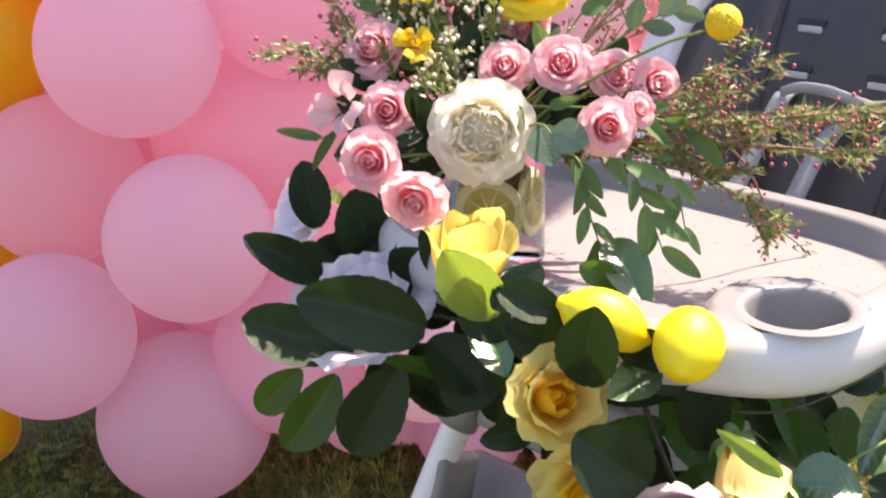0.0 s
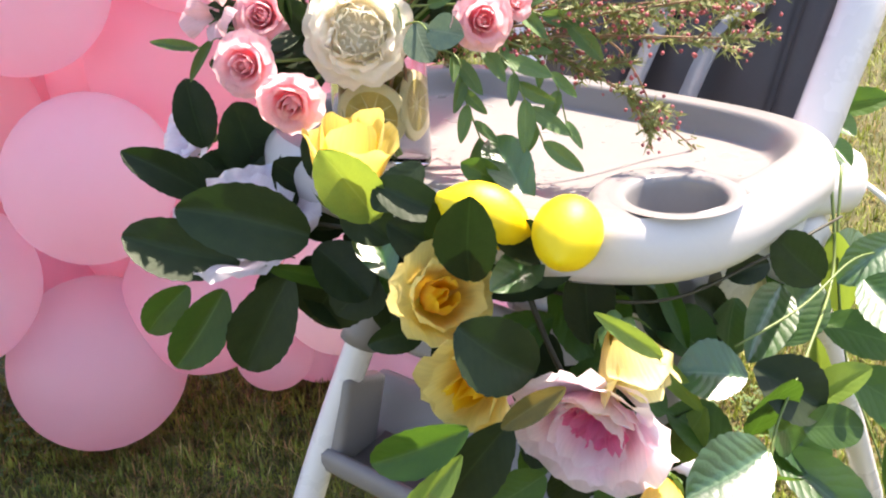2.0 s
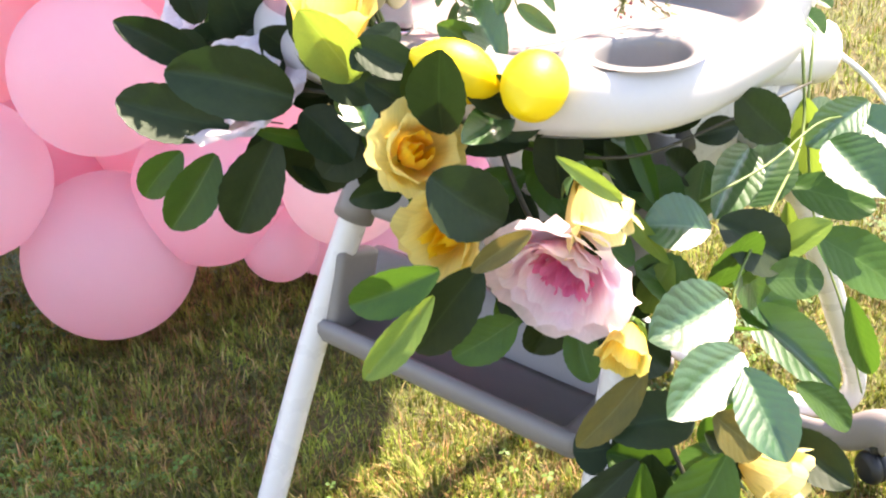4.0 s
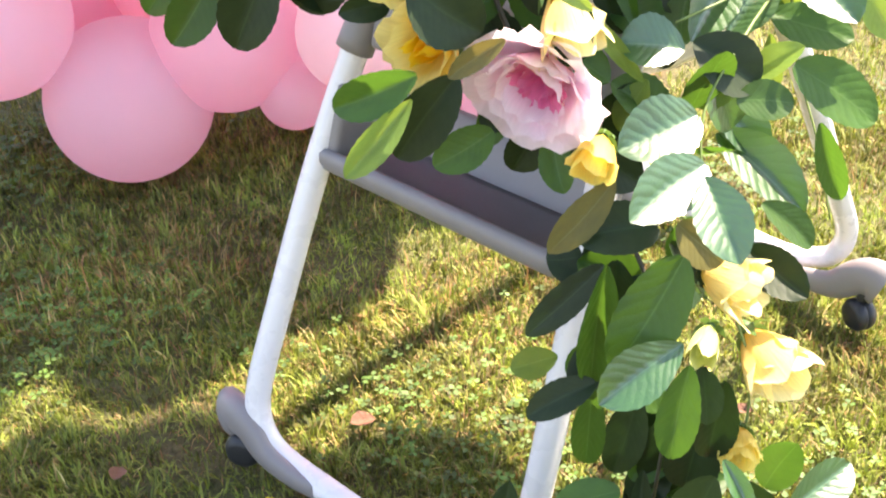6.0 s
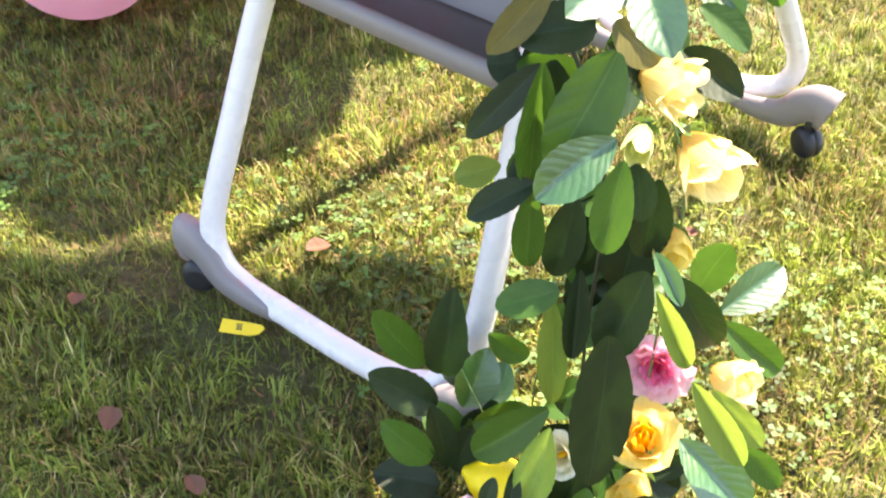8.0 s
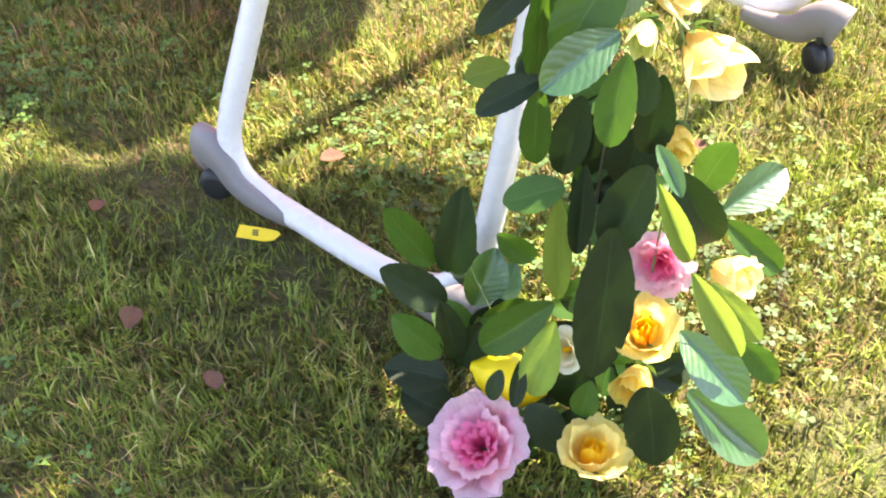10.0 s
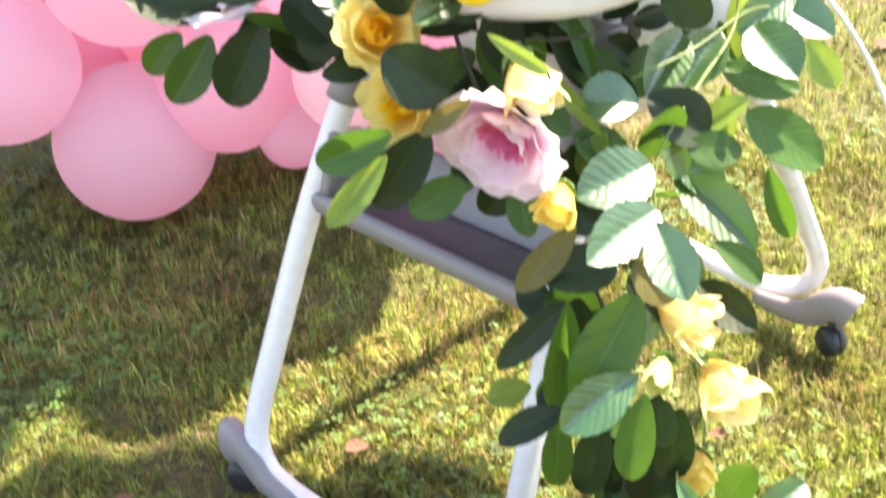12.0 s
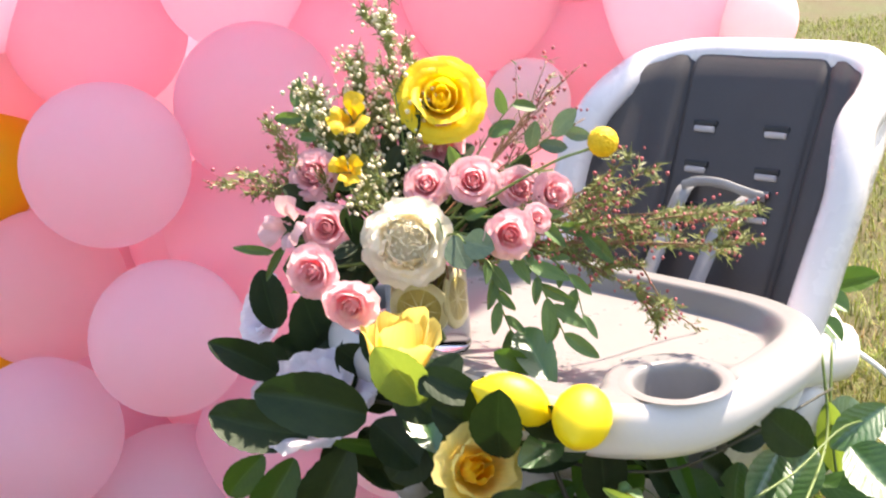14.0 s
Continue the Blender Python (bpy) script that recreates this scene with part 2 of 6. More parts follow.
def mesh_of(name, bm, material, smooth=True):
    me = bpy.data.meshes.new(name)
    bm.normal_update()
    bm.to_mesh(me)
    bm.free()
    me.materials.append(material)
    if smooth:
        me.polygons.foreach_set("use_smooth", [True] * len(me.polygons))
    return me


def put(name, me, parent, m, label=""):
    """Links a mesh under a thing or part; m is its pose in the world."""
    ob = new(name, me)
    if parent is not None:
        ob.parent = parent
        m = world_of(parent).inverted() @ m
    ob.matrix_basis = m
    return tagged(ob, label)


def part(name, bm, material, parent, label="", smooth=True):
    """A bmesh in world coordinates as one mesh under a thing or part."""
    here = world_of(parent).translation
    bmesh.ops.translate(bm, verts=bm.verts, vec=-here)
    return put(name, mesh_of(name, bm, material, smooth), parent, Matrix.Translation(here), label)


def grid(bm, rows, close=False, uv=False):
    """Faces between rows of points; rows are lists of equal length."""
    vs = [[bm.verts.new(p) for p in row] for row in rows]
    lay = bm.loops.layers.uv.verify() if uv else None
    nr, nc = len(vs), len(vs[0])
    for i in range(nr - 1):
        for j in range(nc if close else nc - 1):
            k = (j + 1) % nc
            f = bm.faces.new((vs[i][j], vs[i][k], vs[i + 1][k], vs[i + 1][j]))
            if uv:
                for loop, (a, b) in zip(f.loops, ((i, j), (i, j + 1), (i + 1, j + 1), (i + 1, j))):
                    loop[lay].uv = (b / (nc - 1), a / (nr - 1))
    return vs


def smooth_path(points, steps=6):
    """Catmull-Rom through the points."""
    p = [Vector(q) for q in points]
    p = [p[0] * 2 - p[1]] + p + [p[-1] * 2 - p[-2]]
    out = []
    for a, b, c, d in zip(p, p[1:], p[2:], p[3:]):
        for i in range(steps):
            t = i / steps
            out.append(0.5 * (2 * b + (c - a) * t + (2 * a - 5 * b + 4 * c - d) * t * t + (3 * b - a - 3 * c + d) * t ** 3))
    return out + [p[-2]]


def tube(bm, points, radius, sides=10, steps=6, taper=None, flat=1.0, side=None):
    """A round or flattened bar swept along a smooth path, with closed ends."""
    path = smooth_path(points, steps) if steps > 1 else [Vector(q) for q in points]
    rows = []
    up = Vector(side) if side else None
    for i, p in enumerate(path):
        d = (path[min(i + 1, len(path) - 1)] - path[max(i - 1, 0)]).normalized()
        if up is None:
            up = d.orthogonal().normalized()
        up = (up - d * up.dot(d)).normalized()
        o = d.cross(up)
        r = radius * (1 if taper is None else 1 + (taper - 1) * i / (len(path) - 1))
        rows.append([p + r * (up * math.cos(a) + o * flat * math.sin(a)) for a in (2 * math.pi * k / sides for k in range(sides))])
    vs = grid(bm, rows, close=True)
    bm.faces.new(list(reversed(vs[0])))
    bm.faces.new(vs[-1])
    return bm


def lathe(bm, profile, m=None, sides=24):
    """A turned form; profile is (radius, height) from foot to top."""
    m = m or Matrix()
    rows = [[m @ Vector((r * math.cos(a), r * math.sin(a), z)) for a in (2 * math.pi * k / sides for k in range(sides))] for r, z in profile]
    grid(bm, rows, close=True)
    bmesh.ops.remove_doubles(bm, verts=bm.verts, dist=1e-6)
    return bm


def box(bm, centre, size, m=None, bevel=0.004, segments=3):
    made = bmesh.ops.create_cube(bm, size=1.0)["verts"]
    bmesh.ops.transform(bm, matrix=(m or Matrix()) @ Matrix.Translation(centre) @ Matrix.Diagonal((*size, 1)), verts=made)
    edges = list({e for v in made for e in v.link_edges})
    bmesh.ops.bevel(bm, geom=edges, offset=bevel, segments=segments, profile=0.6, affect="EDGES")
    return bm


def along(origin, y_axis, z_axis):
    """A pose whose y runs along y_axis, with z as near as can be to z_axis."""
    y = Vector(y_axis).normalized()
    z = Vector(z_axis)
    z = (z - y * z.dot(y)).normalized()
    x = y.cross(z)
    m = Matrix((x, y, z)).transposed().to_4x4()
    m.translation = Vector(origin)
    return m


def facing(origin, axis, turn=0.0):
    """A pose whose z runs along axis, turned about it by some degrees."""
    q = Vector(axis).to_track_quat("Z", "Y").to_matrix().to_4x4()
    return Matrix.Translation(origin) @ q @ Matrix.Rotation(radians(turn), 4, "Z")


# ---- lawn ----
def lawn():
    bm = bmesh.new()
    n = 48
    axis = [math.copysign(abs(i / n) ** 3 * 40 + abs(i / n) * 5, i) for i in range(-n, n + 1)]
    grid(bm, [[(x, y + 1.0, 0.010 * noise.noise((x * 2.1, y * 2.1, 0.3)) - 0.012) for x in axis] for y in axis])
    ob = new("ground", mesh_of("ground", bm, GROUND))
    tagged(ob, "short mown lawn with thin, dry and bare earthy patches", "lawn", kind="structure")


def blades(name, count, zone, length, width, material, label, seed, lean=0.9, patchy=0.0, flat=0.0):
    """Many bent grass blades joined in one mesh."""
    rng = np.random.default_rng(seed)
    x = rng.uniform(zone[0], zone[1], count)
    y = zone[2] + (zone[3] - zone[2]) * rng.uniform(0, 1, count) ** 1.25
    # the blades thin out towards the border of their stretch
    border = np.minimum(np.minimum(x - zone[0], zone[1] - x), np.minimum(y - zone[2], zone[3] - y))
    keep = border > rng.uniform(0, 0.4, count) ** 1.5
    x, y = x[keep], y[keep]
    count = len(x)
    if patchy:
        keep = np.sin(x * 9.1 + 1.3 * np.sin(y * 7.3)) + np.sin(y * 11.7 + 1.7 * np.sin(x * 6.1 + seed)) + rng.normal(0, 0.9, count) > patchy
        x, y = x[keep], y[keep]
        count = len(x)
    # tufts share a lean and a length
    comb = 2.6 * np.sin(x * 23 + 2.1 * np.sin(y * 17)) + 2.6 * np.sin(y * 27 + 1.9 * np.sin(x * 19))
    a = comb + rng.normal(0, 1.5, count)
    tall = 1.0 + 0.42 * np.sin(x * 37 + 2 * np.sin(y * 31)) * np.sin(y * 41 + 2 * np.sin(x * 29))
    ln = rng.uniform(length[0], length[1], count) * tall
    wd = rng.uniform(width[0], width[1], count)
    tilt = np.abs(rng.normal(flat, lean, count)).clip(0.05, 1.5)
    dx, dy = np.cos(a), np.sin(a)
    px, py = -dy * wd / 2, dx * wd / 2
    rise, run = np.cos(tilt) * ln, np.sin(tilt) * ln
    zero = np.full(count, -0.012)
    mid_z, tip_z = zero + rise * 0.62 + 0.002, zero + rise * 0.9 + 0.004
    co = np.stack([
        np.stack([x - px, y - py, zero], 1), np.stack([x + px, y + py, zero], 1),
        np.stack([x + dx * run * 0.4 + px * 0.8, y + dy * run * 0.4 + py * 0.8, mid_z], 1),
        np.stack([x + dx * run * 0.4 - px * 0.8, y + dy * run * 0.4 - py * 0.8, mid_z], 1),
        np.stack([x + dx * run, y + dy * run, tip_z], 1)], 1).reshape(-1, 3)
    base = np.arange(count) * 5
    quads = np.stack([base, base + 1, base + 2, base + 3], 1)
    tris = np.stack([base + 3, base + 2, base + 4], 1)
    join_mesh(name, co, quads, tris, material, label)


def join_mesh(name, co, quads, tris, material, label):
    me = bpy.data.meshes.new(name)
    me.vertices.add(len(co))
    me.vertices.foreach_set("co", co.astype(np.float32).ravel())
    me.loops.add(quads.size + tris.size)
    me.loops.foreach_set("vertex_index", np.concatenate([quads.ravel(), tris.ravel()]).astype(np.int32))
    me.polygons.add(len(quads) + len(tris))
    starts = np.concatenate([np.arange(len(quads)) * 4, quads.size + np.arange(len(tris)) * 3])
    me.polygons.foreach_set("loop_start", starts.astype(np.int32))
    me.update(calc_edges=True)
    me.validate()
    me.materials.append(material)
    tagged(new(name, me), label, "grass", kind="stuff")


def clover(count, zone, seed):
    """Three-lobed ground leaves between the blades."""
    rng = np.random.default_rng(seed)
    cx = rng.uniform(zone[0], zone[1], count)
    cy = rng.uniform(zone[2], zone[3], count)
    keep = np.sin(cx * 6.3 + seed) + np.sin(cy * 7.9 + 2 * np.sin(cx * 4.0)) + rng.normal(0, 0.5, count) > 0.5
    cx, cy = cx[keep], cy[keep]
    turn = rng.uniform(0, 6.28, len(cx))
    size = rng.uniform(0.0035, 0.0080, len(cx))
    z = rng.uniform(0.004, 0.022, len(cx))
    co, quads = [], []
    for k in range(3):
        a = turn + k * 2.094
        ux, uy = np.cos(a), np.sin(a)
        tip = rng.normal(0, 0.003, len(cx))
        for along_, across, up in ((0, 0, 0), (0.9, -0.62, 0.15), (1.35, 0, 0.3), (0.9, 0.62, 0.15)):
            co.append(np.stack([cx + size * (ux * along_ - uy * across), cy + size * (uy * along_ + ux * across), z + tip * up * 2], 1))
    co = np.stack(co, 1).reshape(-1, 3)
    base = np.arange(len(cx)) * 12
    quads = np.concatenate([np.stack([base + 4 * k, base + 4 * k + 1, base + 4 * k + 2, base + 4 * k + 3], 1) for k in range(3)])
    join_mesh("clover", co, quads, np.zeros((0, 3), int), CLOVER, "small clover leaves growing low in the lawn")


lawn()
blades("grass", 190000, (-1.6, 1.6, -0.4, 2.6), (0.010, 0.034), (0.0016, 0.0040), GRASS, "short green lawn grass blades", 1, patchy=-1.15, lean=0.45, flat=0.85)
blades("grass", 190000, (-0.95, 1.2, 0.1, 1.95), (0.007, 0.021), (0.0013, 0.0030), GRASS, "fine short undergrowth of the lawn", 8, patchy=-1.6, lean=0.5, flat=0.7)
blades("dry_grass", 34000, (-0.95, 1.2, 0.1, 1.95), (0.008, 0.028), (0.0010, 0.0024), BROWN, "withered brown thatch low in the lawn", 9, patchy=-0.6, flat=1.0, lean=0.4)
blades("dry_grass", 46000, (-1.6, 1.6, -0.4, 2.6), (0.012, 0.042), (0.0010, 0.0026), STRAW, "dry straw-coloured grass lying in the lawn", 2, patchy=-0.3, flat=0.9, lean=0.5)
blades("grass", 110000, (-1.0, 4.2, 2.2, 9.0), (0.02, 0.055), (0.002, 0.005), GRASS, "short green lawn grass further off", 3, lean=0.45, flat=0.8)
blades("dry_grass", 9000, (0.2, 3.6, 2.2, 8.0), (0.02, 0.05), (0.002, 0.004), STRAW, "dry straw-coloured grass further off", 4, flat=0.9, lean=0.5)
blades("grass", 22000, (-2.6, 0.3, 2.2, 5.0), (0.02, 0.05), (0.002, 0.004), GRASS, "short green lawn grass behind the balloons", 5)
clover(17000, (-1.3, 1.4, 0.2, 2.4), 6)
# brown blades: partly dry straw, partly colouring in the shade's reddish tint
blades("dry_grass", 16000, (-0.8, 0.5, 1.15, 2.3), (0.014, 0.045), (0.0012, 0.0028), BROWN, "withered reddish brown grass that also tints the shade by the balloons", 7, patchy=0.2, flat=0.8, lean=0.5)


# ---- balloons ----
def balloon_meshes():
    bm = bmesh.new()
    prof = []
    for i in range(25):
        a = math.pi * i / 24
        r, z = math.sin(a), -math.cos(a)
        pull = max(0.0, -z) ** 3
        prof.append((r * (1 - 0.10 * pull), z * 1.03 - 0.09 * pull))
    lathe(bm, prof, sides=40)
    body = bm
    bm = bmesh.new()
    lathe(bm, [(0.0, -1.10), (0.055, -1.11), (0.04, -1.15), (0.035, -1.17), (0.075, -1.20), (0.085, -1.235), (0.07, -1.24), (0.0, -1.22)], sides=12)
    return body, bm


BODY, KNOT = balloon_meshes()
BALLOON = {}
for key, material in LATEX.items():
    BALLOON[key] = (mesh_of("balloon_body", BODY.copy(), material), mesh_of("balloon_knot", KNOT.copy(), material))
TINT = {"light": "light pink", "rose": "rose pink", "peach": "peach pink", "pale": "pale whitish pink", "yellow": "golden yellow"}


def balloon(color, centre, radius, turn):
    """An inflated balloon; its tied neck points to the back of the cluster."""
    m = facing(centre, (0.35 * math.cos(radians(turn)), -0.92, 0.35 * math.sin(radians(turn)) + 0.1), turn)
    ob = thing("balloon", f"{TINT[color]} latex balloon, blown up tight, in a cluster", "balloon", group="balloon cluster", m=m)
    s = Matrix.Diagonal((radius, radius, radius, 1))
    put("skin", BALLOON[color][0], ob, m @ s)
    put("knot", BALLOON[color][1], ob, m @ s, "tied rubber neck")


balloon("light", (-0.526, 1.680, 0.789), 0.137, 114)
balloon("peach", (-0.735, 1.840, 0.532), 0.147, 283)
balloon("light", (-0.449, 1.620, 0.502), 0.131, 59)
balloon("light", (-0.705, 1.640, 0.327), 0.137, 71)
balloon("light", (-0.517, 1.700, 0.143), 0.149, 159)
balloon("rose", (-0.353, 1.880, 0.619), 0.151, 247)
balloon("light", (-0.290, 1.800, 0.851), 0.141, 44)
balloon("rose", (-0.598, 1.950, 0.993), 0.165, 134)
balloon("rose", (-0.120, 2.000, 0.935), 0.163, 206)
balloon("rose", (0.106, 1.950, 1.014), 0.156, 160)
balloon("rose", (0.268, 2.040, 0.890), 0.165, 67)
balloon("pale", (0.173, 1.720, 0.837), 0.070, 66)
balloon("rose", (0.445, 1.980, 0.955), 0.153, 274)
balloon("pale", (0.569, 1.900, 0.919), 0.084, 41)
balloon("rose", (0.408, 2.080, 0.766), 0.154, 241)
balloon("rose", (0.030, 2.020, 0.705), 0.158, 125)
balloon("rose", (-0.147, 2.000, 0.564), 0.160, 356)
balloon("peach", (-0.789, 2.020, 0.973), 0.166, 43)
balloon("rose", (-0.503, 2.000, 0.589), 0.122, 219)
balloon("light", (-0.325, 1.950, 1.077), 0.152, 295)
balloon("light", (-0.797, 1.900, 1.098), 0.150, 341)
balloon("rose", (-0.096, 1.950, 1.118), 0.150, 125)
balloon("light", (0.262, 1.950, 1.109), 0.149, 141)
balloon("light", (-0.334, 1.740, 0.242), 0.134, 252)
balloon("rose", (-0.221, 1.720, 0.138), 0.068, 358)
balloon("pale", (-0.088, 1.660, 0.275), 0.105, 127)
balloon("rose", (-0.030, 1.840, 0.056), 0.108, 24)
balloon("rose", (0.168, 1.800, 0.074), 0.100, 102)
balloon("rose", (-0.162, 1.920, 0.071), 0.100, 146)
balloon("light", (0.146, 1.900, 0.116), 0.131, 191)
balloon("rose", (0.036, 1.950, 0.319), 0.160, 50)
balloon("rose", (0.251, 2.000, 0.270), 0.164, 36)
# the next seven are unseen, set above the view to cast shade
balloon("light", (-0.405, 1.900, 1.274), 0.144, 215)
balloon("rose", (-0.517, 1.900, 1.191), 0.146, 31)
balloon("rose", (-0.269, 1.900, 1.414), 0.140, 334)
balloon("light", (0.123, 1.900, 1.249), 0.142, 194)
balloon("rose", (0.365, 1.950, 1.250), 0.145, 284)
balloon("light", (0.013, 1.900, 1.408), 0.139, 67)
balloon("rose", (0.253, 1.900, 1.388), 0.139, 226)
balloon("light", (-1.039, 1.850, 1.130), 0.146, 73)
balloon("rose", (-1.070, 1.850, 0.885), 0.152, 352)
balloon("light", (-1.131, 1.900, 0.572), 0.163, 335)
balloon("light", (-1.134, 1.800, 0.286), 0.162, 9)
balloon("rose", (-0.742, 2.200, 0.947), 0.174, 24)
balloon("rose", (-0.240, 2.250, 0.938), 0.176, 359)
balloon("rose", (-0.634, 2.250, 0.715), 0.182, 218)
balloon("rose", (0.219, 2.250, 0.774), 0.177, 137)
balloon("rose", (0.342, 2.200, 1.031), 0.168, 54)
balloon("rose", (-0.522, 2.200, 1.032), 0.171, 195)
balloon("rose", (0.527, 2.200, 0.805), 0.126, 287)
balloon("rose", (-0.712, 2.020, 0.604), 0.158, 66)
balloon("rose", (-0.698, 1.980, 0.207), 0.165, 164)
balloon("rose", (-0.482, 2.000, 0.293), 0.153, 33)
balloon("rose", (-0.334, 2.000, 0.272), 0.155, 156)
balloon("rose", (-0.683, 1.980, 0.236), 0.133, 86)
# a plain round balloon stands in for a yellow foil star here
balloon("yellow", (-0.850, 1.940, 0.745), 0.128, 70)
balloon("yellow", (-0.901, 1.860, 0.364), 0.066, 134)
balloon("yellow", (-0.931, 1.780, 0.073), 0.069, 254)
# from here on: unseen balloons overhead, added to shape the shade on the lawn
balloon("light", (0.020, 1.880, 1.520), 0.135, 346)
balloon("rose", (0.270, 2.000, 1.520), 0.135, 165)
balloon("light", (0.520, 1.940, 1.520), 0.135, 146)
balloon("rose", (0.100, 1.880, 1.720), 0.135, 17)
balloon("light", (0.350, 2.000, 1.720), 0.135, 32)
balloon("rose", (0.600, 1.940, 1.720), 0.135, 277)
balloon("light", (0.020, 1.880, 1.920), 0.135, 285)
balloon("rose", (0.270, 2.000, 1.920), 0.135, 14)
balloon("light", (0.520, 1.940, 1.920), 0.135, 14)
balloon("rose", (0.100, 1.880, 2.120), 0.135, 62)
balloon("light", (0.350, 2.000, 2.120), 0.135, 25)
balloon("rose", (0.600, 1.940, 2.120), 0.135, 66)
balloon("light", (0.020, 1.880, 2.320), 0.135, 182)
balloon("rose", (0.270, 2.000, 2.320), 0.135, 223)
balloon("rose", (0.100, 1.880, 2.540), 0.135, 313)
balloon("light", (0.350, 2.000, 2.540), 0.135, 8)
balloon("light", (0.420, 2.020, 2.300), 0.135, 40)
balloon("light", (0.550, 1.980, 2.740), 0.135, 80)
balloon("rose", (0.370, 1.920, 2.740), 0.135, 120)
balloon("light", (0.840, 1.860, 2.800), 0.135, 0)
balloon("rose", (0.890, 1.770, 2.800), 0.135, 37)
balloon("light", (0.990, 1.900, 2.840), 0.135, 74)


# ---- high chair ----
# chair axes: U across the seat, B towards its back, O on the ground under the middle of the front
U, B, O = Vector((0.74, -0.67, 0)).normalized(), Vector((0.67, 0.74, 0)).normalized(), Vector((0.0, 0.817, 0))


def ch(u, b, z):
    return O + U * u + B * b + Vector((0, 0, z))


CH = Matrix((U, B, Vector((0, 0, 1)))).transposed().to_4x4()
CH.translation = O
chair = thing("high_chair", "white and grey folding high chair with charcoal padded seat", "high chair", ch(0, 0.35, 0))


def chair_legs():
    bm = bmesh.new()
    tube(bm, [ch(-0.105, 0.245, 0.70), ch(-0.140, 0.175, 0.55), ch(-0.167, 0.101, 0.385), ch(-0.180, 0.025, 0.215), ch(-0.186, -0.014, 0.125), ch(-0.181, -0.028, 0.082), ch(-0.162, -0.032, 0.050), ch(-0.130, -0.030, 0.035), ch(-0.09, -0.028, 0.031),
              ch(0.06, -0.024, 0.031), ch(0.13, -0.016, 0.034), ch(0.178, -0.002, 0.048), ch(0.205, 0.020, 0.088), ch(0.210, 0.037, 0.135), ch(0.208, 0.070, 0.225), ch(0.201, 0.129, 0.385), ch(0.192, 0.19, 0.55), ch(0.185, 0.245, 0.70)], 0.0160, 16, 8)
    part("front_leg_frame", bm, WHITE, chair, "white enamelled bent steel tube")
    bm = bmesh.new()
    tube(bm, [ch(-0.165, 0.33, 0.70), ch(-0.175, 0.49, 0.50), ch(-0.185, 0.68, 0.22), ch(-0.186, 0.745, 0.115), ch(-0.170, 0.765, 0.066), ch(-0.12, 0.762, 0.052), ch(0.08, 0.735, 0.052),
              ch(0.145, 0.742, 0.060), ch(0.175, 0.746, 0.080), ch(0.187, 0.740, 0.125), ch(0.191, 0.68, 0.22), ch(0.199, 0.52, 0.46), ch(0.196, 0.36, 0.70)], 0.0155, 14, 8)
    part("rear_leg_frame", bm, WHITE, chair, "white enamelled bent steel tube")
    # caster brackets and wheels at the corners
    for u, b, s, z in ((-0.174, -0.026, -1, 0.004), (0.205, -0.012, 1, 0.0), (-0.20, 0.740, -1, 0.018), (0.212, 0.722, 1, 0.018)):
        bm = bmesh.new()
        tube(bm, [ch(u + s * 0.052, b - 0.010, 0.060 + z), ch(u + s * 0.034, b - 0.012, 0.066 + z), ch(u + s * 0.012, b - 0.014, 0.058 + z), ch(u - s * 0.016, b - 0.016, 0.036 + z), ch(u - s * 0.06, b - 0.014, 0.026 + z), ch(u - s * 0.105, b - 0.010, 0.024 + z)], 0.036, 16, 6, 0.36, 0.62, (0, 0, 1))
        arm = part("caster_bracket", bm, GREY, chair, "moulded grey plastic caster bracket")
        bm = bmesh.new()
        c = ch(u + s * 0.028, b - 0.018, 0.0245)
        m = Matrix.Translation(c) @ CH.to_3x3().to_4x4() @ Matrix.Rotation(radians(62 if s > 0 else 118), 4, "Z") @ Matrix.Rotation(radians(90), 4, "Y")
        lathe(bm, [(0.0, -0.016), (0.014, -0.016), (0.020, -0.0145), (0.0240, -0.008), (0.0246, -0.0012), (0.0222, -0.0008), (0.0222, 0.0008), (0.0246, 0.0012), (0.0240, 0.008), (0.020, 0.0145), (0.014, 0.016), (0.0, 0.016)], m, 22)
        part("wheel", bm, BLACK, arm, "black rubber twin caster wheel")
        bm = bmesh.new()
        tube(bm, [c + Vector((0, 0, 0.020)), c + Vector((0, 0, 0.036)), ch(u + s * 0.030, b - 0.012, 0.058)], 0.007, 8, 3)
        part("fork", bm, BLACK, arm)
    bm = bmesh.new()
    box(bm, (-0.192, -0.034, 0.086), (0.030, 0.012, 0.006), CH, 0.002)
    part("brake_lever", bm, RED, chair, "small red brake lever")


